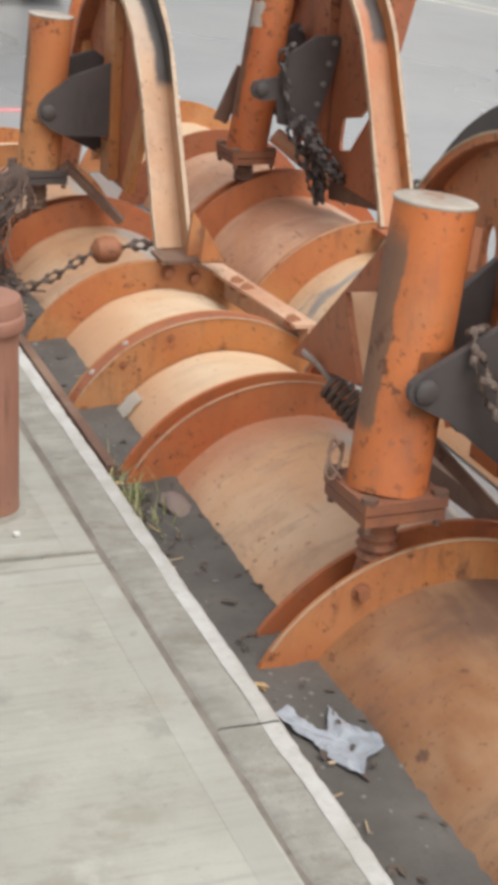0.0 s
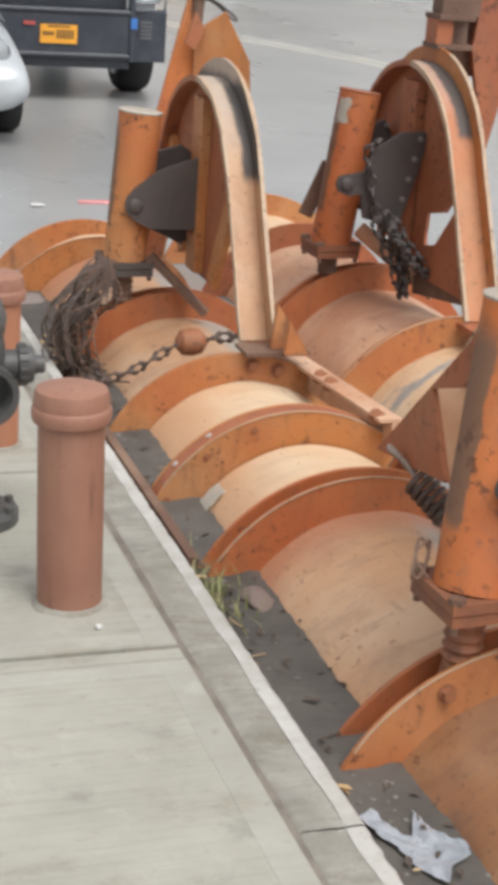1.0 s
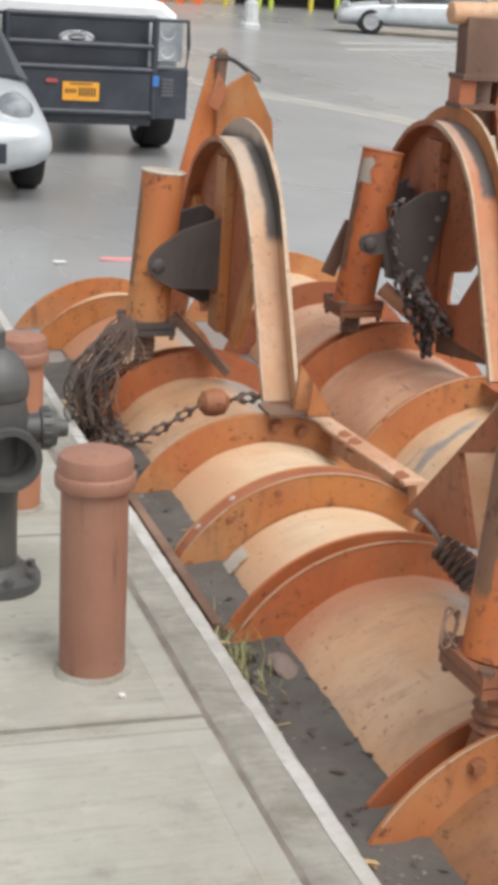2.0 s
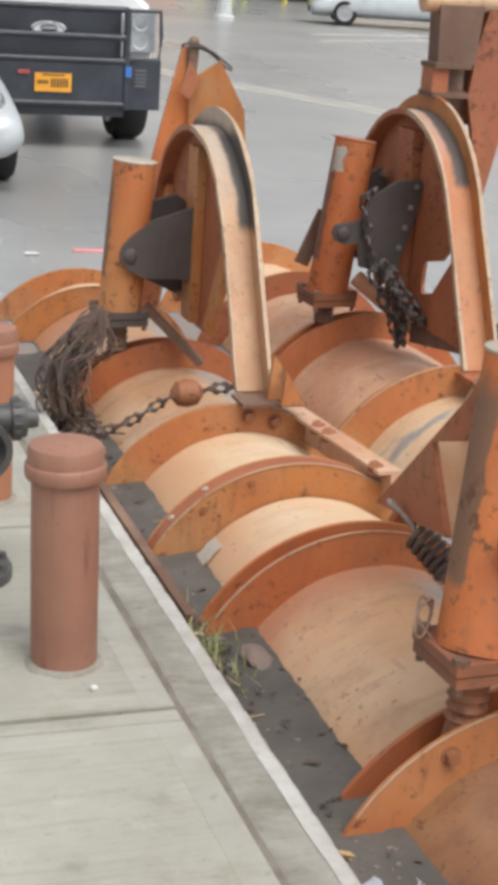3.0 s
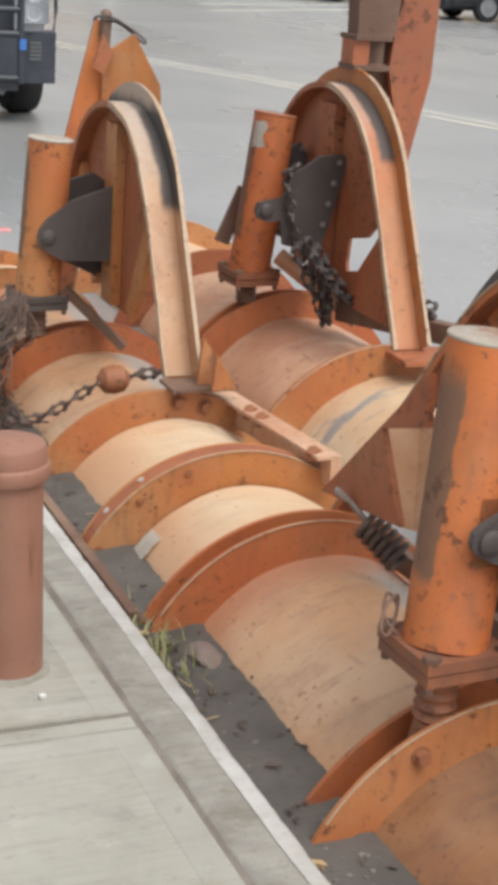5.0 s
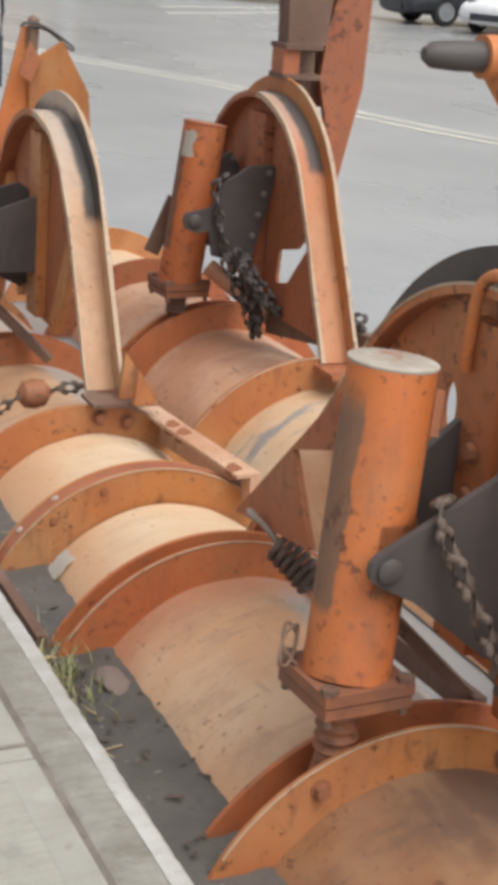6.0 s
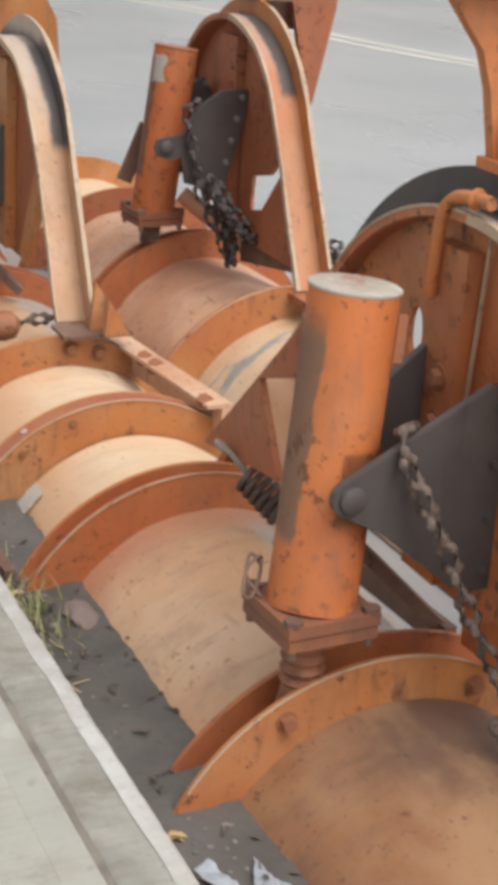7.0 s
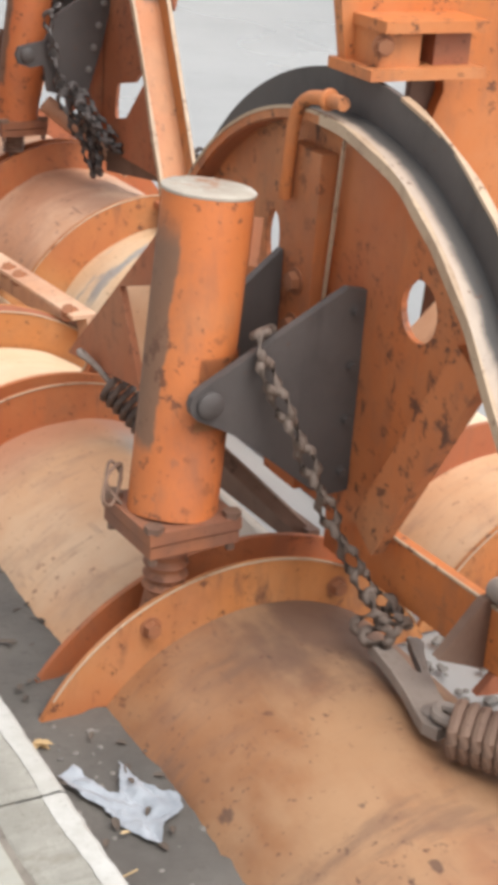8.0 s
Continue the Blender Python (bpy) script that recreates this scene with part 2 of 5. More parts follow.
def ground_material(name, a, b_, dark, scale, rough, rough_to=None, strength=0.3, speck=90, brushed=0.0):
    m, nt, b = noded(name, rough)
    col = mix(nt, ramp(nt, tex(nt, scale, 6, 0.6), 0.35, 0.68), a, b_)
    col = mix(nt, mul(nt, ramp(nt, tex(nt, scale * 4.2, 5, 0.65, None, 5.0), 0.58, 0.75), 0.55), col, dark)
    if brushed:
        col = mix(nt, mul(nt, ramp(nt, tex(nt, 1.0, 5, 0.7, (2.5, 45, 1), 8.0), 0.45, 0.75), brushed), col, dark)
        col = mix(nt, mul(nt, ramp(nt, tex(nt, 0.9, 4, 0.55, None, 14.0), 0.50, 0.70), brushed * 1.2), col, dark)
        col = mix(nt, mul(nt, ramp(nt, tex(nt, 16, 2, 0.4, None, 12.0), 0.70, 0.76), 0.6), col, dark)
        col = mix(nt, mul(nt, ramp(nt, tex(nt, 3.4, 7, 0.72, (1.0, 1.7, 1.0), 16.0), 0.52, 0.66), brushed * 1.5), col, tuple(v * k for v, k in zip(dark, (1.18, 1.12, 0.98))))
        col = mix(nt, mul(nt, ramp(nt, tex(nt, 9, 6, 0.75, (1.0, 2.4, 1.0), 18.0), 0.58, 0.70), brushed * 1.3), col, dark)
        col = mix(nt, mul(nt, ramp(nt, tex(nt, 6, 5, 0.65, None, 20.0), 0.60, 0.72), brushed), col, tuple(min(1.0, v * 1.22) for v in b_))
    grain = tex(nt, speck, 4, 0.7, None, 2.0)
    col = mix(nt, mul(nt, ramp(nt, grain, 0.55, 0.75), 0.4), col, dark)
    nt.links.new(col, b.inputs["Base Color"])
    if rough_to is not None:
        r = nt.nodes.new("ShaderNodeMapRange")
        r.inputs["From Min"].default_value, r.inputs["From Max"].default_value = 0.38, 0.66
        r.inputs["To Min"].default_value, r.inputs["To Max"].default_value = rough, rough_to
        nt.links.new(tex(nt, scale * 0.8, 4, 0.6, (1, 0.35, 1), 9.0), r.inputs["Value"])
        nt.links.new(r.outputs["Result"], b.inputs["Roughness"])
    bump(nt, b, grain, strength, 0.006)
    return m


ASPHALT = ground_material("damp_asphalt", (0.245, 0.249, 0.248), (0.30, 0.302, 0.298), (0.205, 0.208, 0.206), 0.35, 0.25, 0.36, 0.10, 70)
GUTTER = ground_material("gutter_asphalt", (0.078, 0.070, 0.063), (0.115, 0.103, 0.092), (0.045, 0.04, 0.036), 4.0, 0.75, None, 0.6, 60)
CONCRETE = ground_material("sidewalk_concrete", (0.300, 0.293, 0.250), (0.395, 0.387, 0.338), (0.20, 0.195, 0.170), 1.3, 0.85, None, 0.25, 110, 0.32)
BAND = ground_material("trowelled_concrete", (0.325, 0.318, 0.280), (0.385, 0.378, 0.338), (0.24, 0.232, 0.20), 2.5, 0.8, None, 0.15, 110, 0.3)
KERB = ground_material("kerb_concrete", (0.28, 0.266, 0.230), (0.37, 0.354, 0.312), (0.145, 0.134, 0.112), 9.0, 0.85, None, 0.8, 150, 0.35)
KERB_WHITE = ground_material("worn_white_kerb_edge", (0.49, 0.484, 0.462), (0.39, 0.378, 0.345), (0.23, 0.215, 0.185), 9.0, 0.7, None, 0.4, 80)
GROOVE = ground_material("dirty_joint", (0.15, 0.13, 0.11), (0.22, 0.195, 0.165), (0.05, 0.045, 0.04), 8.0, 0.9, None, 0.5, 80)
LANE = ground_material("worn_lane_paint", (0.66, 0.63, 0.52), (0.52, 0.50, 0.43), (0.16, 0.16, 0.15), 2.0, 0.5, None, 0.2, 40)


def plain(name, c, rough=0.5, metal=0.0, c2=None):
    m, nt, b = noded(name, rough, metal)
    nt.links.new(mix(nt, ramp(nt, tex(nt, 6, 5), 0.35, 0.7), c, c2 or tuple(v * 0.82 for v in c)), b.inputs["Base Color"])
    return m


# ---- builders ----


def part(name, bm, material, parent, label="", smooth=False, bevel=0.0):
    """Links a bmesh, given in world metres, as one mesh under a thing or a part."""
    if bevel:
        bmesh.ops.bevel(bm, geom=[e for e in bm.edges if e.is_manifold and e.calc_face_angle(0) > 0.6], offset=bevel, segments=2, affect="EDGES", clamp_overlap=True)
    top = parent
    while top.parent:
        top = top.parent
    bmesh.ops.recalc_face_normals(bm, faces=bm.faces)
    bm.transform(Matrix.Translation(-Vector(top["base"])))
    me = bpy.data.meshes.new(name)
    bm.to_mesh(me)
    bm.free()
    me.materials.append(material)
    if smooth:
        me.shade_smooth()
        me.set_sharp_from_angle(angle=radians(38))
    ob = new(name, me)
    ob.parent = parent
    if label:
        ob["label"] = label
    return ob


def thing(name, base, label, category, group="", kind=""):
    ob = new(name)
    ob.empty_display_size = 0.1
    ob["base"] = tuple(base)
    ob.location = base
    return tagged(ob, label, category, group, kind)


def whole(name, bm, material, label="", category="", kind="", smooth=False, group=""):
    """A thing that is one mesh."""
    bmesh.ops.recalc_face_normals(bm, faces=bm.faces)
    me = bpy.data.meshes.new(name)
    bm.to_mesh(me)
    bm.free()
    me.materials.append(material)
    if smooth:
        me.shade_smooth()
        me.set_sharp_from_angle(angle=radians(38))
    return tagged(new(name, me), label, category, group, kind)


def block(bm, a, b):
    """A box between two corners."""
    v = [bm.verts.new((x, y, z)) for x in (a[0], b[0]) for y in (a[1], b[1]) for z in (a[2], b[2])]
    for f in ((0, 1, 3, 2), (4, 6, 7, 5), (0, 4, 5, 1), (2, 3, 7, 6), (0, 2, 6, 4), (1, 5, 7, 3)):
        bm.faces.new([v[i] for i in f])
    return bm


def beam(bm, p, q, w, h, up=(0, 0, 1)):
    """A bar of section w x h from p to q; h stands along up."""
    p, q = Vector(p), Vector(q)
    d = (q - p).normalized()
    s = d.cross(Vector(up)).normalized()
    u = s.cross(d)
    v = [bm.verts.new(e + s * (i * w / 2) + u * (j * h / 2)) for e in (p, q) for i, j in ((-1, -1), (1, -1), (1, 1), (-1, 1))]
    for f in ((0, 1, 2, 3), (7, 6, 5, 4), (0, 4, 5, 1), (1, 5, 6, 2), (2, 6, 7, 3), (3, 7, 4, 0)):
        bm.faces.new([v[i] for i in f])
    return bm


def rod(bm, p, q, r, r2=None, n=16):
    p, q = Vector(p), Vector(q)
    bmesh.ops.create_cone(bm, cap_ends=True, segments=n, radius1=r, radius2=r if r2 is None else r2, depth=(q - p).length,
                          matrix=Matrix.Translation((p + q) / 2) @ (q - p).to_track_quat("Z", "Y").to_matrix().to_4x4())
    return bm


def turned(bm, base, axis, profile, n=28):
    """A lathed body: profile of (radius, height) along the axis from base."""
    base, z = Vector(base), Vector(axis).normalized()
    m = z.to_track_quat("Z", "Y").to_matrix()
    rings = []
    for r, h in profile:
        rings.append([bm.verts.new(base + m @ Vector((r * math.cos(i * math.tau / n), r * math.sin(i * math.tau / n), h))) for i in range(n)])
    for a, b in zip(rings, rings[1:]):
        for i in range(n):
            bm.faces.new((a[i], a[(i + 1) % n], b[(i + 1) % n], b[i]))
    bm.faces.new(rings[0][::-1])
    bm.faces.new(rings[-1])
    return bm


def slab(bm, outline, place, thick, holes=()):
    """A plate: a flat outline (u, v), with holes, put into space by place(u, v, w), w from 0 to thick."""
    loops = [list(outline), *[list(h) for h in holes]]
    flat = [p for loop in loops for p in loop]
    tris = mathutils_tessellate([[Vector((u, v, 0)) for u, v in loop] for loop in loops])
    front = [bm.verts.new(place(u, v, 0)) for u, v in flat]
    back = [bm.verts.new(place(u, v, thick)) for u, v in flat]
    for t in tris:
        if len(set(t)) == 3:
            bm.faces.new([front[i] for i in t])
            bm.faces.new([back[i] for i in reversed(t)])
    at = 0
    for loop in loops:
        k = len(loop)
        for i in range(k):
            a, b = at + i, at + (i + 1) % k
            bm.faces.new((front[a], front[b], back[b], back[a]))
        at += k
    return bm


from mathutils.geometry import tessellate_polygon as mathutils_tessellate


def tube(bm, pts, r, n=8, closed=False):
    """A round bar along points."""
    pts = [Vector(p) for p in pts]
    rings, k = [], len(pts)
    for i, p in enumerate(pts):
        a, b = (pts[i - 1], pts[(i + 1) % k]) if closed else (pts[max(i - 1, 0)], pts[min(i + 1, k - 1)])
        m = (b - a).to_track_quat("Z", "Y").to_matrix()
        rings.append([bm.verts.new(p + m @ Vector((r * math.cos(j * math.tau / n), r * math.sin(j * math.tau / n), 0))) for j in range(n)])
    for i in range(k if closed else k - 1):
        a, b = rings[i], rings[(i + 1) % k]
        for j in range(n):
            bm.faces.new((a[j], a[(j + 1) % n], b[(j + 1) % n], b[j]))
    if not closed:
        bm.faces.new(rings[0][::-1])
        bm.faces.new(rings[-1])
    return bm


def smooth_path(pts, n=8):
    """Catmull-Rom through points."""
    pts = [Vector(p) for p in pts]
    pts = [pts[0] * 2 - pts[1], *pts, pts[-1] * 2 - pts[-2]]
    out = []
    for a, b, c, d in zip(pts, pts[1:], pts[2:], pts[3:]):
        for i in range(n):
            t = i / n
            out.append(0.5 * (2 * b + (c - a) * t + (2 * a - 5 * b + 4 * c - d) * t * t + (3 * b - a - 3 * c + d) * t ** 3))
    return out + [pts[-2]]


BOLTS = {}


def hexbolt(parent, p, axis, r, h, material, name="bolt"):
    """A hexagon head on its washer; bolts of one size share a mesh."""
    key = (r, h, material.name)
    if key not in BOLTS:
        bm = bmesh.new()
        rod(bm, (0, 0, -0.004), (0, 0, 0.003), r * 1.35, None, 14)
        rod(bm, (0, 0, 0), (0, 0, h), r, r * 0.92, 6)
        me = bpy.data.meshes.new("bolt")
        bm.to_mesh(me)
        bm.free()
        me.materials.append(material)
        BOLTS[key] = me
    top = parent
    while top.parent:
        top = top.parent
    ob = new(name, BOLTS[key])
    ob.parent = parent
    ob.matrix_basis = Matrix.Translation(Vector(p) - Vector(top["base"])) @ Vector(axis).normalized().to_track_quat("Z", "Y").to_matrix().to_4x4()
    return ob


LINKS = {}


def link_mesh(length, width, r, material):
    key = (length, width, r, material.name)
    if key not in LINKS:
        bm = bmesh.new()
        half, rad = (length - width) / 2, width / 2 - r
        ring = [(math.cos(a) * rad, math.sin(a) * rad + (half if math.sin(a) > 0 else -half)) for a in [math.tau * (i + 0.5) / 18 for i in range(18)]]
        tube(bm, [(x, 0, z) for x, z in ring], r, 9, True)
        me = bpy.data.meshes.new("link")
        bm.to_mesh(me)
        bm.free()
        me.materials.append(material)
        me.shade_smooth()
        LINKS[key] = me
    return LINKS[key]


def chain(pts, length, width, r, material, parent, roll=0.0):
    """Links along a line of points, each turned a quarter against the last."""
    path = smooth_path(pts, 24)
    step, run, i, prev = length - 2.2 * r, 0.0, 0, path[0]
    for p, q in zip(path, path[1:]):
        run += (q - p).length
        if run >= step:
            run = 0.0
            d = q - prev
            ob = new("link", link_mesh(length, width, r, material))
            ob.parent = parent
            turn = d.to_track_quat("Z", "Y").to_matrix().to_4x4() @ Matrix.Rotation(radians(18 + roll + 90 * (i % 2) + random.uniform(-12, 12)), 4, "Z")
            ob.matrix_basis = Matrix.Translation((prev + q) / 2 - Vector(parent["base"])) @ turn
            prev, i = q.copy(), i + 1

# ---- ground, kerb and pavement ----
ROAD = -0.11
bm = bmesh.new()
xs, ys = [-160, -20, -0.001, 0.6, 3, 8, 30, 200], [-120, -10, 0, 6, 15, 40, 90, 300]
grid = [[bm.verts.new((x, y, ROAD)) for x in xs] for y in ys]
for j in range(len(ys) - 1):
    for i in range(len(xs) - 1):
        bm.faces.new((grid[j][i], grid[j][i + 1], grid[j + 1][i + 1], grid[j + 1][i]))
whole("road", bm, ASPHALT, "damp grey asphalt road with worn patches", "road", "structure")

bm = bmesh.new()
n_y = 240
rows = []
for j in range(n_y + 1):
    y = -1 + 7.1 * j / n_y
    edge = 0.30 + 0.03 * noise.noise((y * 2, 0, 0)) + 0.015 * noise.noise((y * 9, 3, 0))
    rows.append([bm.verts.new((x, y, ROAD + h + 0.006 * noise.noise((x * 30, y * 30, 1)))) for x, h in ((-0.004, 0.022), (0.06, 0.016), (0.13, 0.016), (0.175, 0.018 + 0.006 * noise.noise((y * 7, 1, 8))), (0.205, 0.026 + 0.008 * noise.noise((y * 6, 7, 8)) + 0.008 * noise.noise((y * 19, 7, 3))), (edge, 0.01))])
for a, b in zip(rows, rows[1:]):
    for i in range(5):
        bm.faces.new((a[i], a[i + 1], b[i + 1], b[i]))
whole("gutter", bm, GUTTER, "dirty dark gutter silted up along the kerb", "gutter", "structure", True)

# kerb: stones with joints, a groove behind and a whitened edge
kerb = thing("kerb", (-0.08, 3, ROAD), "worn concrete kerb with a whitened street edge", "kerb", kind="structure")
kerb_ends = [-4.2, -1.35, 1.655, 4.7, 7.2, 9.7]
for a, b in zip(kerb_ends, kerb_ends[1:]):
    n = 60
    profile = [(-0.148, ROAD - 0.2), (-0.148, -0.006), (-0.138, 0.0), (-0.030, -0.001)]
    bm = bmesh.new()
    ring = []
    for j in range(n + 1):
        y = a + 0.003 + (b - a - 0.006) * j / n
        w = 0.004 * noise.noise((0, y * 3, 7))
        ring.append([bm.verts.new((x + (w + 0.004 * noise.noise((1, y * 17, 4)) if x < -0.1 else 0), y, z + (0.002 * noise.noise((x * 8, y * 5, 2)) if z > -0.05 else 0))) for x, z in profile])
    for p, q in zip(ring, ring[1:]):
        for i in range(3):
            bm.faces.new((p[i], p[i + 1], q[i + 1], q[i]))
    part("stone", bm, KERB, kerb, smooth=True)
    bm = bmesh.new()
    ring = []
    for j in range(3 * n + 1):
        y = a + 0.003 + (b - a - 0.006) * j / (3 * n)
        w, c = 0.005 * noise.noise((5, y * 6, 7)), 0.004 * abs(noise.noise((9, y * 14, 3))) + 0.004 * max(0, noise.noise((2, y * 30, 3)) - 0.1)
        line = [(-0.050 + w * 1.2 + 0.003 * noise.noise((4, y * 35, 8)), 0.001), (-0.014 - c, 0.001 - c * 0.3), (-0.004 - c, -0.006 - c), (0.0, -0.02), (0.004, ROAD - 0.1)]
        ring.append([bm.verts.new((x, y, z + 0.002 * noise.noise((x * 8, y * 5, 2)))) for x, z in line])
    for p, q in zip(ring, ring[1:]):
        for i in range(4):
            bm.faces.new((p[i], p[i + 1], q[i + 1], q[i]))
    part("edge", bm, KERB_WHITE, kerb, "chipped whitish street edge", True)

bm = block(bmesh.new(), (-0.30, -4.2, -0.2), (-0.10, 9.7, -0.005))
whole("kerb_joint", bm, GROOVE, "dirt-filled joint between kerb and pavement", "joint", "structure")

pavement = thing("pavement", (-2, 3, -0.1), "pale grey concrete pavement slabs with tooled joints", "pavement", kind="structure")
pavement.location[0] += 0.010
pavement.rotation_euler[2] = 0.004
for y0, y1 in ((-4.1, -0.85), (-0.835, 2.407), (2.418, 2.470), (2.484, 3.7), (3.71, 6.3), (6.31, 9.68)):
    for x0, x1 in ((-1.95, -0.180), (-3.75, -1.96), (-5.55, -3.76), (-7.35, -5.56)):
        bm = bmesh.new()
        block(bm, (x0, y0, -0.12), (x1, y1, 0.0 if y1 - y0 > 0.2 else -0.004))
        part("slab", bm, CONCRETE, pavement, bevel=0.006)
        if y1 - y0 > 0.2 and x1 > -1:
            # the smooth trowelled band along the slab's kerb side
            bm = block(bmesh.new(), (x1 - 0.075, y0 + 0.012, -0.05), (x1 - 0.006, y1 - 0.012, 0.0007))
            part("trowelled_band", bm, BAND, pavement, "smooth paler trowelled border", bevel=0.0007)
            for ya, yb in ((y0 + 0.012, y0 + 0.07), (y1 - 0.07, y1 - 0.012)):
                bm = block(bmesh.new(), (x0 + 0.012, ya, -0.05), (x1 - 0.0755, yb, 0.0006))
                part("trowelled_band", bm, BAND, pavement, "smooth paler trowelled border", bevel=0.0006)
whole("forecourt", block(bmesh.new(), (-160, -4.2, -0.3), (-7.38, 9.7, -0.004)), CONCRETE, "plain grey concrete forecourt behind the pavement", "ground", "structure")
whole("pavement_bed", block(bmesh.new(), (-7.38, -4.2, -0.3), (-0.16, 9.7, -0.02)), GROOVE, "dark bedding under the pavement joints", "ground", "structure")


# ---- snowplows ----


def arc_points(cx, cz, r, z_low, n=40):
    a = math.asin(max(-1, min(1, (z_low - cz) / r)))
    return [(cx - r * math.cos(t), cz + r * math.sin(t)) for t in [a + (math.pi - 2 * a) * i / n for i in range(n + 1)]]


def rib(parent, cx, cz, y, r=0.53, thick=0.014, material=None, edge=False, z_low=-0.10, inner=None, label=""):
    outer = arc_points(cx, cz, r, z_low)
    ix, iz, ir = inner
    inside = arc_points(ix, iz, ir - 0.008, z_low)
    bm = slab(bmesh.new(), outer + inside[::-1], lambda u, v, w: Vector((u, y + w, v)), thick)
    ob = part("rib", bm, material or RIB_ORANGE, parent, label)
    if edge:
        pts = [(u, y - 0.001, v + 0.001) for u, v in outer[2:-2]]
        part("worn_edge", tube(bmesh.new(), pts, 0.0026, 5), BARE_EDGE, ob, "thin pale line of bare metal")
    return ob


def rib_cover(parent, cx, cz, y0, y1, r, material, z_low=-0.09):
    """The curved plate that closes a box rib."""
    line, bm = arc_points(cx, cz, r, z_low), bmesh.new()
    rows = [[bm.verts.new((u + (u - cx) / r * d, y, v + (v - cz) / r * d)) for u, v in line] for y, d in ((y0, 0), (y0, -0.008), (y1, -0.008), (y1, 0))]
    for a, b in zip(rows, rows[1:] + rows[:1]):
        for i in range(len(line) - 1):
            bm.faces.new((a[i], a[i + 1], b[i + 1], b[i]))
    return part("rib_cover", bm, material, parent, smooth=True)


def bay(parent, cx, cz, r, y0, y1, material, z_low=-0.10, dent=0.006, label=""):
    """One stretch of the curved back sheet, a little dented."""
    line = arc_points(cx, cz, r, z_low, 44)
    n, bm = max(4, int((y1 - y0) / 0.05)), bmesh.new()
    rows = []
    for j in range(n + 1):
        y = y0 + (y1 - y0) * j / n
        row = []
        for u, v in line:
            d = dent * noise.noise((u * 4, y * 4, v * 4 + cx)) + dent * 0.5 * noise.noise((u * 11, y * 7, v * 11))
            row.append(bm.verts.new((u + (u - cx) / r * d, y, v + (v - cz) / r * d)))
        rows.append(row)
    for a, b in zip(rows, rows[1:]):
        for i in range(len(line) - 1):
            bm.faces.new((a[i], a[i + 1], b[i + 1], b[i]))
    bmesh.ops.recalc_face_normals(bm, faces=bm.faces)
    bmesh.ops.solidify(bm, geom=bm.faces[:], thickness=0.008)
    return part("back_panel", bm, material, parent, label, True)


def arch_line(yc, zt, r, ang, z_near, z_far, n=60):
    """The arch's outer line from the near foot over the top to the far foot, as (y, z)."""
    a = radians(ang)
    arc = [(yc + r * math.sin(t), zt - r + r * math.cos(t)) for t in [-a + 2 * a * i / n for i in range(n + 1)]]
    ez = zt - r + r * math.cos(a)
    slope = math.cos(a) / math.sin(a)
    near = (arc[0][0] - slope * (ez - z_near), z_near)
    far = (arc[-1][0] + slope * (ez - z_far), z_far)

    def legs(p, q, k=6):
        return [(p[0] + (q[0] - p[0]) * i / k, p[1] + (q[1] - p[1]) * i / k) for i in range(k)]
    return legs(near, arc[0]) + arc + legs(far, arc[-1])[::-1]


def curved_strip(line, x0, x1, d0, d1, wobble=0.0, rise=0.0):
    """A strip that follows a line in the y-z plane, from x0 to x1, between the depths d0 and d1 inside the line."""
    bm, rings = bmesh.new(), []
    for i, (y, z) in enumerate(line):
        a, b = line[max(i - 1, 0)], line[min(i + 1, len(line) - 1)]
        t = Vector((b[0] - a[0], b[1] - a[1])).normalized()
        ny, nz = -t[1], t[0]
        e = wobble * noise.noise((y * 9, z * 9, x0 * 7))
        rings.append([bm.verts.new((x + (e if x == x0 else -e), y + ny * d, z + nz * d)) for x, d in ((x0, d0), (x1, d0 + rise), (x1, d1 + rise), (x0, d1))])
    for p, q in zip(rings, rings[1:]):
        for k in range(4):
            bm.faces.new((p[k], p[(k + 1) % 4], q[(k + 1) % 4], q[k]))
    bm.faces.new(rings[0][::-1])
    bm.faces.new(rings[-1])
    return bm


def ellipse(cy, cz, ry, rz, n=20, tilt=0.0):
    return [(cy + ry * math.cos(t) * math.cos(tilt) - rz * math.sin(t) * math.sin(tilt), cz + ry * math.cos(t) * math.sin(tilt) + rz * math.sin(t) * math.cos(tilt))
            for t in [math.tau * i / n for i in range(n)]]


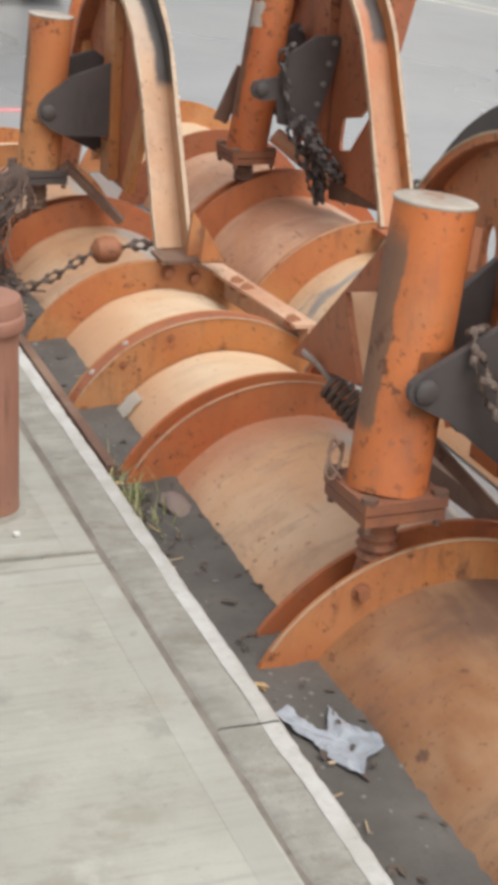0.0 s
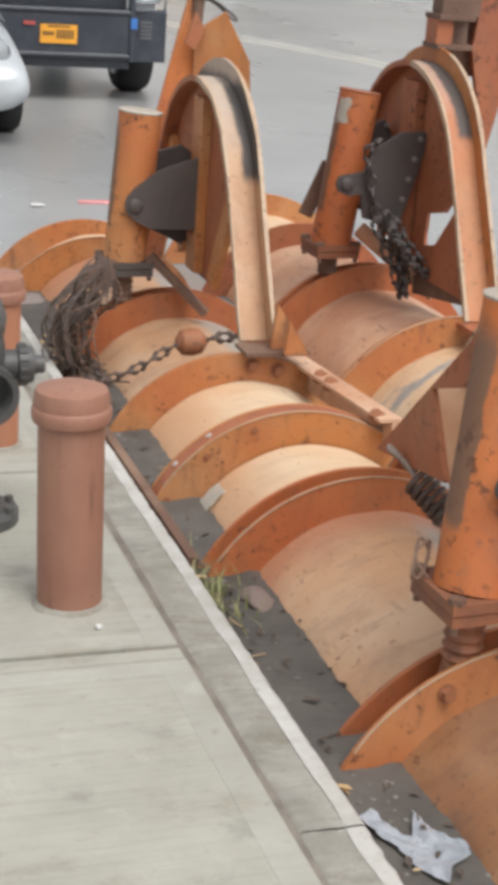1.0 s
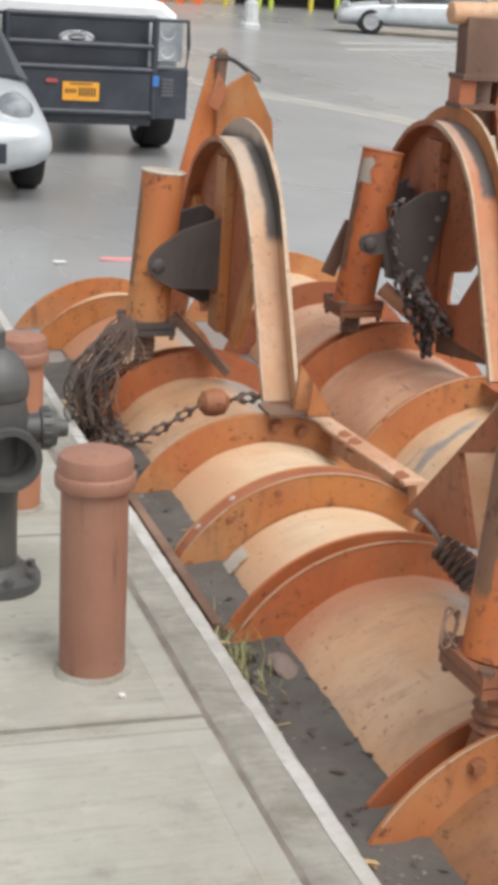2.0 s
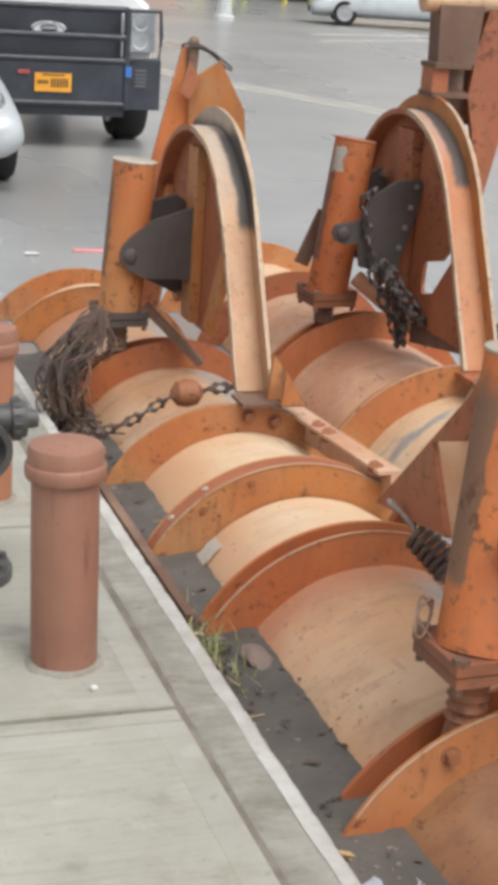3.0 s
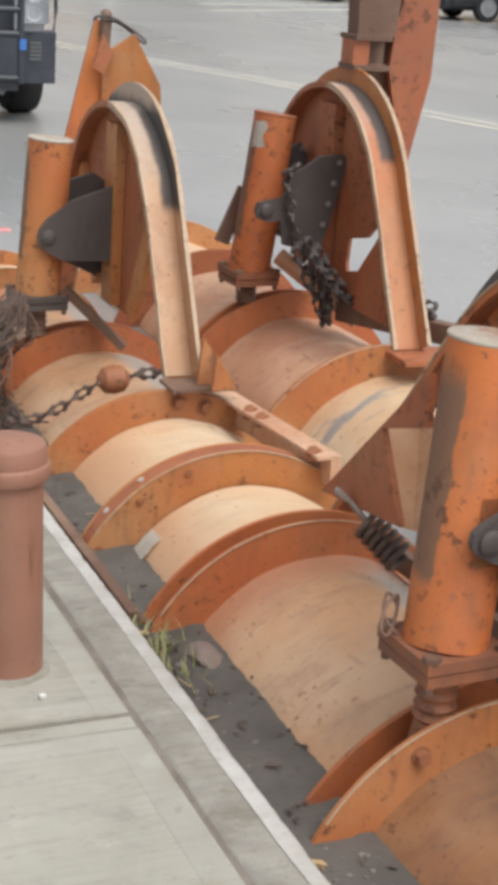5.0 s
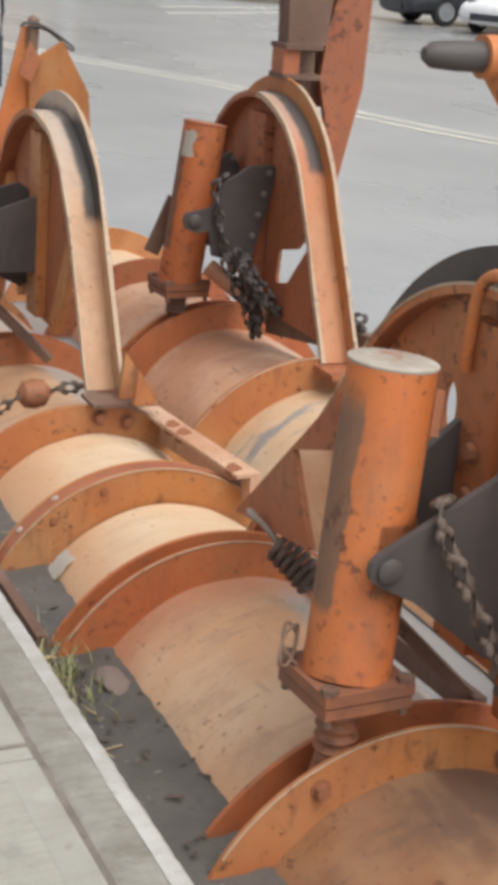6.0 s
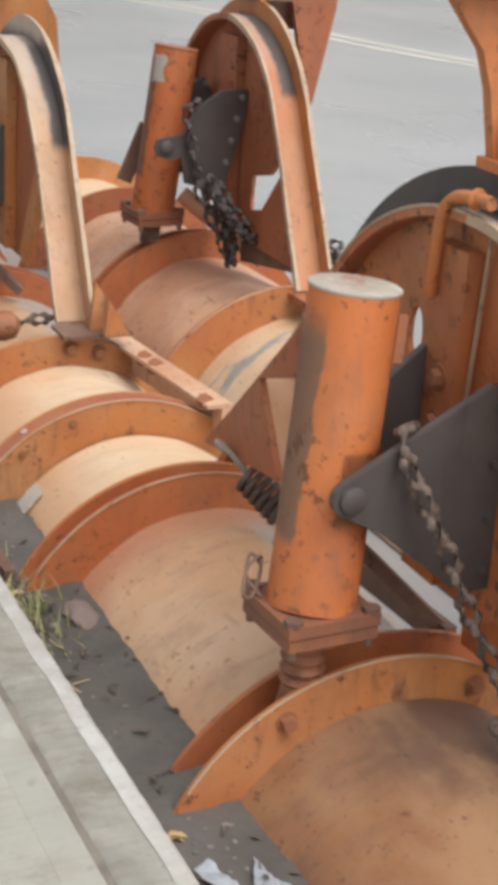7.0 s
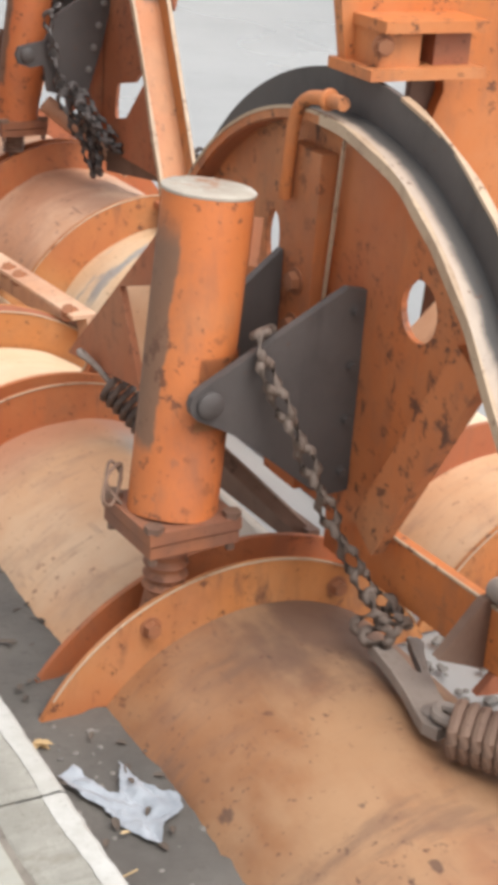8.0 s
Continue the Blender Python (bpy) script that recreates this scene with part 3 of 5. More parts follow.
def swivel_arch(plow, x0, x1, yc, zt, r, ang, z_near, z_far, web_x, web_mat, rim_mat, holes=False, s=1.0, rise=0.06, ring_mat=None, bar=(-0.055, 0.13), bar_mat=None, cut_back=False):
    """The half-round swivel frame: flange, lining, web and braces."""
    line = arch_line(yc, zt, r, ang, z_near, z_far)
    rim = part("rim_flange", curved_strip(line, x0, x1, 0.0, -0.010, 0.003), rim_mat, plow, "pale worn curved rim plate", True)
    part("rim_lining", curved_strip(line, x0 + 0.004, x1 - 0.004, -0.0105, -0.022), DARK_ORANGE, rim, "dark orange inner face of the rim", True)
    near, far = line[:37], line[36:]
    part("front_lip", curved_strip(near, x0 - 0.004, x0 + 0.005, 0.003, -0.020, 0.007), BARE_EDGE, rim, "scuffed pale front lip", True)
    part("front_lip", curved_strip(far, x0 - 0.004, x0 + 0.005, 0.003, -0.020, 0.004), web_mat, rim, "", True)
    if holes:
        part("lip_edge", curved_strip(far, x0 - 0.006, x0 + 0.003, 0.005, -0.002, 0.003), BARE_EDGE, rim, "thin pale line of bare metal", True)
    part("back_ring", curved_strip(line, x1 - 0.006, x1 + 0.006, rise, -0.02, 0.002), ring_mat or rim_mat, rim, "raised back ring of the rim", True)
    part("ring_edge", curved_strip(near[:-7], x1 - 0.008, x1 + 0.007, rise + 0.003, rise - 0.004, 0.005), BARE_EDGE, rim, "scuffed pale outer edge", True)
    inner = [(yc + (r - 0.02) * math.sin(t), zt - r + (r - 0.02) * math.cos(t)) for t in [radians(-ang) + radians(2 * ang) * i / 28 for i in range(29)]]
    ez = inner[0][1]
    yn, yf = inner[0][0], inner[-1][0]
    bot = max(z_near + 0.06, 0.26)
    lower = [(yf, ez - 0.05), (yc + 0.26 * s, bot + 0.10), (yc + 0.14 * s, bot), (yc - 0.16 * s, bot), (yc - 0.29 * s, bot + 0.07), (yn, ez - 0.10)]
    if cut_back:
        lower[-3:] = [(yc - 0.20, bot), (yc - 0.17, bot + 0.14), (yc - 0.18, bot + 0.235), (yc - 0.335, bot + 0.27), (yc - 0.41, bot + 0.335), (yn + 0.01, ez - 0.05)]
    cut = []
    if holes:
        cut = [ellipse(yc - 0.335, 0.79, 0.060, 0.062), ellipse(yc + 0.235, 0.775, 0.03, 0.062)]
    bm = slab(bmesh.new(), inner + lower, lambda u, v, w: Vector((web_x + w, u, v)), 0.014, cut)
    web = part("web_plate", bm, web_mat, plow, "flat orange plate inside the arch")
    for ya, za, yb, zb in ((yn - 0.01, ez - 0.06, yc - 0.27 * s, bot + 0.03), (yf + 0.01, ez - 0.02, yc + 0.24 * s, bot + 0.06)):
        if cut_back and ya < yc:
            tri = [(yc - 0.48, bot + 0.31), (yc - 0.318, bot + 0.135), (yc - 0.17, bot + 0.10), (yc - 0.17, bot - 0.02), (yc - 0.66, bot - 0.02)]
            part("foot_gusset", slab(bmesh.new(), tri, lambda u, v, w: Vector((web_x - 0.02 + w, u, v)), 0.02), web_mat, plow, "rusty three-cornered foot gusset", bevel=0.003)
            continue
        bm = beam(bmesh.new(), (web_x - 0.016, ya, za), (web_x - 0.016, yb, zb), 0.03, 0.095 * s, (0, 1, 0.6) if ya < yc else (0, 1, -0.6))
        part("brace", bm, bar_mat or web_mat, plow, bevel=0.003)
    bm = block(bmesh.new(), (web_x - 0.04, yc + bar[0] * s, bot + 0.02), (web_x - 0.002, yc + bar[1] * s, zt - 0.08))
    stiff = part("stiffener", bm, bar_mat or web_mat, plow, bevel=0.004)
    for z in (zt - 0.36, zt - 0.46, zt - 0.60):
        hexbolt(stiff, (web_x - 0.04, yc + (bar[0] + bar[1]) * 0.45 * s, z), (-1, 0, 0), 0.022, 0.02, BOLT)
    return rim


def ram_post(plow, top, foot, r, rib_z, flange_mat, cap_mat, paint_of=((0.50, 0.142, 0.036), (0.50, 0.195, 0.072)), screw_mat=None, lug_r=0.5, slant=(0, 0, 0)):
    """The round strut: tube, cap, square flange, threaded rod and its lug."""
    screw_mat = screw_mat or FLANGE_RUST
    top, foot = Vector(top), Vector(foot)
    d = (top - foot).normalized()
    h = (top - foot).length
    # the rubbed brown stripe runs down the kerb side of the tube
    o = Vector(plow["base"])
    lean = (top[0] - foot[0]) / (top[2] - foot[2])
    side = -(foot[0] - o[0] - lean * (foot[2] - o[2]))
    stripe = [((0.155, 0.090, 0.058), 0.88, lambda nt: mul(nt, ragged(nt, axis_value(nt, -1, 0.12, lean, -side - 0.12 * (foot[1] - o[1])), r * 0.86, r * 0.91, r * 0.30, 11, r * 90), mul(nt, ragged(nt, axis_value(nt, 0, 0, 1), foot[2] - o[2] + h * 0.22, foot[2] - o[2] + h * 0.27, 0.08, 8, 3.0), ragged(nt, axis_value(nt, 0, 0, -1), -(top[2] - o[2]) + 0.01, -(top[2] - o[2]) + 0.10, 0.06, 8, 5.0))))]
    paint = painted("chipped_post_paint", *paint_of, RUST, (0.40, 0.75), (0.55, 0.60), seed=61.0 + r * 100 + foot[0], scratch=0.5, blush=(0.42, 0.115, 0.045), patches=stripe)
    n = (d + Vector(slant)).normalized()
    bm = turned(bmesh.new(), foot, d, [(r, 0), (r, 0.3 * h), (r * 1.004, 0.6 * h), (r, h)], 36)
    for v in bm.verts:
        if (v.co - top).dot(d) > -0.001:
            v.co -= d * (n.dot(v.co - top) / n.dot(d))
    tube_ob = part("post_tube", bm, paint, plow, "chipped orange round steel post", True)
    part("post_cap", turned(bmesh.new(), top, n, [(r * 1.01, -0.005), (r * 1.03, -0.003), (r * 1.03, 0.002), (r * 0.98, 0.005), (r * 0.5, 0.003), (r * 0.05, 0.0045)], 36), cap_mat, tube_ob, "chalky grey flat cap", True)
    sq = r * 1.13
    for z0, z1, k in ((-0.012, 0.014, 1.0), (-0.042, -0.016, 0.97)):
        bm = bmesh.new()
        block(bm, (foot[0] - sq * k, foot[1] - sq * k, foot[2] + z0), (foot[0] + sq * k, foot[1] + sq * k, foot[2] + z1))
        bm.transform(Matrix.Translation(foot) @ Matrix.Rotation(radians(3), 4, "Z") @ Matrix.Translation(-foot))
        part("flange", bm, flange_mat, tube_ob, "square bolted flange", bevel=0.004)
    for i in range(4):
        a = radians(3 + 45 + 90 * i)
        p = foot + Vector((math.cos(a) * sq * 1.2, math.sin(a) * sq * 1.2, 0))
        bm = rod(bmesh.new(), p + Vector((0, 0, -0.060)), p + Vector((0, 0, 0.02)), 0.010, None, 8)
        rod(bm, p + Vector((0, 0, 0.012)), p + Vector((0, 0, 0.026)), 0.02, None, 6)
        part("flange_bolt", bm, STEEL_RUST, tube_ob)
    prof, z, n = [], 0.0, 5
    length = foot[2] - 0.042 - rib_z
    for i in range(n):
        prof += [(r * 0.44, length * i / n), (r * 0.52, length * (i + 0.4) / n), (r * 0.44, length * (i + 0.8) / n)]
    base = Vector((foot[0] - d[0] * 0.05, foot[1], rib_z))
    part("screw", turned(bmesh.new(), base, (0, 0, 1), prof, 20), screw_mat, plow, "ringed rusty screw shaft", True)
    part("lug", turned(bmesh.new(), base - Vector((0, 0, 0.13)), (0, 0, 1), [(r * lug_r, 0), (r * lug_r * 1.1, 0.08), (r * lug_r * 0.84, 0.14)], 16), screw_mat, plow, smooth=True)
    return tube_ob


def cheek_outline(tip, edge_x, z0, z1):
    """A three-cornered cheek: round tip, slanting upper and lower sides, upright back."""
    tx, tz = tip
    nose = [(tx + 0.035 - 0.035 * math.cos(t), tz + 0.035 * math.sin(t)) for t in [radians(v) for v in (60, 30, 0, -30, -60)]]
    return nose + [(tx + 0.22 * (edge_x - tx) + 0.02, tz - 0.075), (edge_x - 0.10, z0 + 0.02), (edge_x - 0.05, z0), (edge_x, z0 + 0.005), (edge_x, z1 - 0.01), (edge_x - 0.05, z1)]


def clamp_plates(plow, tip, outlines, ys, bolts, bolt_mat):
    """Two black cheek plates that hold the post to the web; bolts run between two points (x, z)."""
    tx, tz = tip
    for n, (y, out) in enumerate(zip(ys, outlines)):
        ob = part("cheek_plate", slab(bmesh.new(), out, lambda u, v, w: Vector((u, y + w, v)), 0.02), BLACK, plow, "greasy black cheek plate", bevel=0.003)
        (xa, za), (xb, zb), k = bolts
        for i in range(k):
            f = i / (k - 1)
            hexbolt(ob, (xa + (xb - xa) * f, y, za + (zb - za) * f), (0, -1, 0), 0.0095, 0.012, bolt_mat)
        if n == 0:
            part("pin", turned(bmesh.new(), (tx + 0.042, y + 0.01, tz), (0, -1, 0), [(0.028, 0), (0.028, 0.018), (0.018, 0.024)], 16), BLACK, ob, smooth=True)


def hitch_mast(plow, x, y, z):
    """Clamp box on the arch, flared mast plate with a leg, and the cross pipe with its black grip."""
    for dx, z0, z1 in ((-0.060, 0.010, 0.032), (-0.035, 0.100, 0.122)):
        part("clamp_flange", block(bmesh.new(), (x + dx, y - 0.10, z + z0), (x + 0.21, y + 0.06, z + z1)), ORANGE, plow, "thick worn clamp flange", bevel=0.005)
    part("clamp_box", block(bmesh.new(), (x - 0.028, y - 0.075, z + 0.028), (x + 0.065, y + 0.03, z + 0.104)), ORANGE, plow, bevel=0.004)
    part("clamp_web", block(bmesh.new(), (x + 0.065, y - 0.01, z + 0.028), (x + 0.105, y + 0.03, z + 0.104)), STEEL_RUST, plow, bevel=0.004)
    part("clamp_box", block(bmesh.new(), (x + 0.105, y - 0.065, z + 0.028), (x + 0.19, y + 0.03, z + 0.104)), DARK_ORANGE, plow, bevel=0.004)
    hexbolt(plow, (x - 0.025, y - 0.08, z + 0.075), (-0.4, -1, 0), 0.016, 0.02, BOLT, "clamp_bolt")
    out = [(x - 0.045, z + 0.03), (x + 0.19, z + 0.03), (x + 0.20, z - 0.04), (x + 0.165, z - 0.13), (x + 0.20, z - 0.42), (x + 0.40, z - 0.42), (x + 0.52, z + 0.05), (x + 0.50, z + 0.48), (x - 0.19, z + 0.40), (x - 0.185, z + 0.352), (x - 0.095, z + 0.24), (x - 0.07, z + 0.165)]
    part("mast_plate", slab(bmesh.new(), out, lambda u, v, w: Vector((u, y + 0.02 + w, v)), 0.03), ORANGE, plow, "flared orange mast plate", bevel=0.004)
    part("mast_web", block(bmesh.new(), (x + 0.142, y + 0.055, z - 0.12), (x + 0.21, y + 0.075, z + 0.04)), STEEL_RUST, plow, "rust-brown plate below the clamp", bevel=0.003)
    part("mast_flange", beam(bmesh.new(), (x + 0.50, y - 0.06, z + 0.48), (x + 0.52, y - 0.06, z + 0.05), 0.02, 0.16, (0, 1, 0)), DARK_ORANGE, plow, bevel=0.003)
    p = part("cross_pipe", rod(bmesh.new(), (x - 0.222, y, z + 0.392), (x + 0.40, y, z + 0.40), 0.042, None, 24), ORANGE, plow, "orange cross pipe on the mast", True)
    part("grip", turned(bmesh.new(), (x - 0.220, y, z + 0.392), (-1, 0, 0), [(0.030, 0), (0.029, 0.06), (0.025, 0.11), (0.013, 0.128)], 18), BLACK, p, "black rubber grip", True)


def column_mast(plow, x, y, z):
    """Clamp box, short brown column, cross pipe and a broad leaning side plate."""
    for z0, z1 in ((0.0, 0.02), (0.115, 0.135)):
        part("clamp_flange", block(bmesh.new(), (x + 0.025, y - 0.10, z + z0), (x + 0.185, y + 0.05, z + z1)), STEEL_RUST, plow, bevel=0.004)
    part("clamp_box", block(bmesh.new(), (x + 0.025, y - 0.08, z + 0.018), (x + 0.095, y + 0.03, z + 0.117)), DARK_ORANGE, plow, bevel=0.004)
    part("clamp_web", block(bmesh.new(), (x + 0.10, y - 0.02, z + 0.018), (x + 0.19, y + 0.03, z + 0.117)), STEEL_RUST, plow, bevel=0.004)
    part("column", slab(bmesh.new(), [(x + 0.055, z + 0.13), (x + 0.22, z + 0.13), (x + 0.24, z + 0.36), (x + 0.045, z + 0.36)], lambda u, v, w: Vector((u, y - 0.05 + w, v)), 0.10), STEEL_RUST, plow, "brown rusted column", bevel=0.006)
    part("cross_pipe", turned(bmesh.new(), (x - 0.02, y, z + 0.37), (1, 0, 0.04), [(0.03, 0), (0.045, 0.008), (0.045, 0.40), (0.03, 0.41)], 22), PALE_RIM, plow, "pale worn cross pipe", True)
    part("back_plate", block(bmesh.new(), (x + 0.12, y + 0.055, z - 0.12), (x + 0.30, y + 0.075, z + 0.36)), STEEL_RUST, plow, "brown rusted back plate", bevel=0.004)
    out = [(x + 0.215, z), (x + 0.27, z - 0.235), (x + 0.33, z - 0.41), (x + 0.41, z - 0.03), (x + 0.42, z + 0.40), (x + 0.29, z + 0.40), (x + 0.235, z + 0.20)]
    part("side_plate", slab(bmesh.new(), out, lambda u, v, w: Vector((u, y - 0.03 + w, v)), 0.03), DARK_ORANGE, plow, "broad leaning rusty orange plate", bevel=0.004)


def bent_tip_mast(plow, x, y, z):
    """The narrow two-cheeked mast with a wire tied round its tip."""
    left = [(x - 0.235, z - 0.62), (x - 0.02, z - 0.62), (x + 0.035, z + 0.02), (x + 0.015, z + 0.17), (x - 0.03, z + 0.185), (x - 0.075, z + 0.02)]
    right = [(x - 0.01, z - 0.62), (x + 0.25, z - 0.62), (x + 0.205, z - 0.06), (x + 0.105, z + 0.135), (x + 0.01, z + 0.06), (x - 0.01, z + 0.0)]
    part("mast_cheek", slab(bmesh.new(), left, lambda u, v, w: Vector((u, y + 0.06 + w + (v - z) * 0.06, v)), 0.025), ORANGE, plow, bevel=0.004)
    part("mast_cheek", slab(bmesh.new(), right, lambda u, v, w: Vector((u, y + 0.02 + w - (u - x) * 0.5, v)), 0.025), RIB_ORANGE, plow, "paler mast cheek", bevel=0.004)
    gus = [(x - 0.065, z - 0.0), (x - 0.025, z + 0.13), (x + 0.02, z + 0.06), (x - 0.02, z - 0.03)]
    part("gusset", slab(bmesh.new(), gus, lambda u, v, w: Vector((u, y - 0.02 + w, v)), 0.02), DARK_ORANGE, plow, bevel=0.003)
    part("tip_pin", turned(bmesh.new(), (x + 0.005, y + 0.06, z + 0.06), (0.02, 0, 1), [(0.022, 0), (0.026, 0.11), (0.024, 0.15), (0.010, 0.165)], 14), STEEL_RUST, plow, smooth=True)
    loop = smooth_path([(x - 0.055, y + 0.02, z + 0.185), (x - 0.04, y, z + 0.20), (x + 0.02, y + 0.02, z + 0.195), (x + 0.08, y + 0.0, z + 0.165), (x + 0.15, y - 0.02, z + 0.115), (x + 0.14, y - 0.02, z + 0.105), (x + 0.06, y + 0.02, z + 0.17), (x - 0.02, y + 0.04, z + 0.185)])
    part("tie_wire", tube(bmesh.new(), loop, 0.006, 6), BLACK, plow, "dark tie wire", True)


RC, SC = (0.55, -0.345), (0.58, -0.365, 0.445)

# the first plow along the kerb
plow = thing("snowplow", (0.55, 2.0, ROAD), "weathered orange snowplow lying face down beside the kerb", "snowplow", "parked snowplows")
inn = SC
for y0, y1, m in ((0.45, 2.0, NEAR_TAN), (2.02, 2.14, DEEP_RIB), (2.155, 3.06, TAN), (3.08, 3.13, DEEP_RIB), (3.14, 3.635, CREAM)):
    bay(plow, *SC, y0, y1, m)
rib(plow, *RC, 0.50, material=RIB_ORANGE, inner=inn)
rib(plow, *RC, 2.00, material=RIB_ORANGE, edge=True, inner=inn, label="chipped orange rib with a bare edge")
rib(plow, 0.615, -0.43, 2.145, 0.59, material=DEEP_RIB, inner=inn)
rib(plow, *RC, 3.06, material=DEEP_RIB, edge=True, inner=inn)
rib(plow, *RC, 3.125, 0.535, material=DEEP_RIB, inner=inn)
for a in (120, 62):
    hexbolt(plow, (RC[0] + 0.46 * math.cos(radians(a)), 2.0, RC[1] + 0.49 * math.sin(radians(a))), (0, -1, 0), 0.018, 0.022, BOLT, "rib_bolt")
swivel_arch(plow, 0.70, 0.78, 2.12, 1.093, 0.72, 50, 0.16, 0.08, 0.745, WEB_ORANGE, A_RIM, True, 1.0, 0.08, BLACK, (-0.005, 0.13))
ram_post(plow, (0.485, 2.17, 0.945), (0.385, 2.06, 0.305), 0.093, 0.13, FLANGE_RUST, CAP_GREY, slant=(-0.08, -0.15, 0))
bm, rows = bmesh.new(), []
for z in (0.505, 0.575, 0.645):
    cx, cy = 0.385 + (z - 0.305) * 0.156, 2.06 + (z - 0.305) * 0.172
    rows.append([bm.verts.new((cx + 0.098 * math.cos(radians(a)), cy + 0.098 * math.sin(radians(a)), z)) for a in range(256, 330, 8)])
for p, q in zip(rows, rows[1:]):
    for j in range(len(p) - 1):
        bm.faces.new((p[j], p[j + 1], q[j + 1], q[j]))
bmesh.ops.solidify(bm, geom=bm.faces[:], thickness=0.006)
part("weld_pad", bm, RIB_ORANGE, plow, "welded pad on the post", True)
part("post_tab", beam(bmesh.new(), (0.556, 2.105, 0.80), (0.570, 2.12, 0.895), 0.014, 0.022, (1, 0, 0)), DARK_ORANGE, plow, bevel=0.003)
clamp_plates(plow, (0.365, 0.575), [cheek_outline((0.365, 0.575), 0.752, 0.335, 0.785), cheek_outline((0.47, 0.575), 0.752, 0.335, 0.785)], (1.965, 2.235), ((0.722, 0.385), (0.722, 0.735), 4), BLACK)
hitch_mast(plow, 0.80, 2.12, 1.165)
# elbow pipe over the arch
pts = smooth_path([(0.688, 2.222, 0.90), (0.688, 2.212, 1.02), (0.690, 2.197, 1.085), (0.695, 2.16, 1.118), (0.70, 2.10, 1.127), (0.705, 2.05, 1.128)], 6)
part("elbow_pipe", tube(bmesh.new(), pts, 0.0145, 14), ORANGE, plow, "bent orange pipe", True)
part("pipe_collar", turned(bmesh.new(), (0.70, 2.105, 1.127), (0, -1, 0.02), [(0.019, 0), (0.023, 0.007), (0.019, 0.014)], 18), ORANGE, plow, smooth=True)
# pale slot between the stiffener and the web
part("pale_seam", beam(bmesh.new(), (0.730, 2.106, 0.66), (0.730, 2.075, 1.05), 0.006, 0.007), BARE_EDGE, plow, "pale sealed seam")
# foot bar along the sheet under the arch
fb = part("foot_bar", beam(bmesh.new(), (0.80, 2.10, 0.20), (0.80, 1.42, 0.235), 0.03, 0.13), ORANGE, plow, bevel=0.004)
part("worn_edge", beam(bmesh.new(), (0.786, 2.08, 0.267), (0.786, 1.43, 0.3015), 0.006, 0.006), BARE_EDGE, fb, "pale rubbed top edge")
part("foot_bar", beam(bmesh.new(), (0.80, 2.16, 0.11), (0.80, 3.40, 0.05), 0.03, 0.06), STEEL_RUST, plow, "rust-brown foot bar", bevel=0.004)
# dark sheet added as the shade seen through the web's near hole
part("hole_backing", slab(bmesh.new(), [(2.22, 0.50), (2.20, 0.82), (1.99, 0.82), (2.02, 0.50)], lambda u, v, w: Vector((1.06 + w, u, v)), 0.016), STEEL_RUST, plow, "dark brown sheet standing in for the shade behind the web hole", bevel=0.003)
stay = [(2.12, 0.46), (2.03, 0.80), (1.84, 0.80), (1.84, 0.46)]
part("hole_backing", slab(bmesh.new(), stay, lambda u, v, w: Vector((0.905 + w + (v - 0.6) * 0.75, u, v)), 0.016), PALE_RIM, plow, "pale leaning stay plate", bevel=0.003)
part("foot_gusset", slab(bmesh.new(), [(0.78, 0.10), (1.05, 0.06), (1.02, 0.24), (0.90, 0.22)], lambda u, v, w: Vector((u, 1.50 + w, v)), 0.02), DARK_ORANGE, plow, bevel=0.003)
# dark clip over the foot bar, with a short round stub
clip = [(0.675, 0.205), (0.765, 0.312), (0.90, 0.335), (0.90, 0.12), (0.82, 0.145)]
clip_ob = part("bar_clip", slab(bmesh.new(), clip, lambda u, v, w: Vector((u, 1.50 + w, v)), 0.022), STEEL_RUST, plow, "dark rusted clip plate over the foot bar", bevel=0.003)
part("stub", turned(bmesh.new(), (0.80, 1.52, 0.325), (0, -1, 0.05), [(0.020, 0), (0.024, 0.005), (0.024, 0.05), (0.018, 0.056), (0.01, 0.05)], 18), CHAIN_GREY, clip_ob, smooth=True)
# cross brace from web to sheet behind the post
part("cross_brace", beam(bmesh.new(), (0.50, 2.30, 0.42), (0.80, 2.20, 0.12), 0.03, 0.03), STEEL_RUST, plow, bevel=0.003)
# outer panel of the far leg
leg = [(0.0, 0.0), (0.14, -0.05), (0.14, 0.20), (0.0, 0.217)]
part("leg_gusset", slab(bmesh.new(), leg, lambda u, v, w: Vector((0.603 + u, 2.69 + v * 0.64 + u * 0.2 + w, 0.309 + v)), 0.02), PALE_RIM, plow, "pale leg gusset", bevel=0.003)
back = [(2.87, 0.53), (2.60, 0.63), (2.59, 0.315), (2.715, 0.30)]
part("leg_panel", slab(bmesh.new(), back, lambda u, v, w: Vector((0.650 + w + (v - 0.31) * 0.35, u, v)), 0.014), PALE_RIM, plow, "pale panel behind the leg plate", bevel=0.003)
tri = [(2.61, 0.735), (3.145, 0.241), (2.687, 0.309), (2.826, 0.526), (2.60, 0.60)]
part("leg_cheek", slab(bmesh.new(), tri, lambda u, v, w: Vector((0.60 + w, u, v)), 0.018), DARK_ORANGE, plow, "dark orange three-cornered leg plate", bevel=0.003)


def coil(p, q, r, wire, turns):
    p, q = Vector(p), Vector(q)
    m = (q - p).to_track_quat("Z", "Y").to_matrix()
    n = turns * 14
    return [p + (q - p) * (i / n) + m @ Vector((math.cos(i * math.tau / 14) * r, math.sin(i * math.tau / 14) * r, 0)) for i in range(n + 1)]


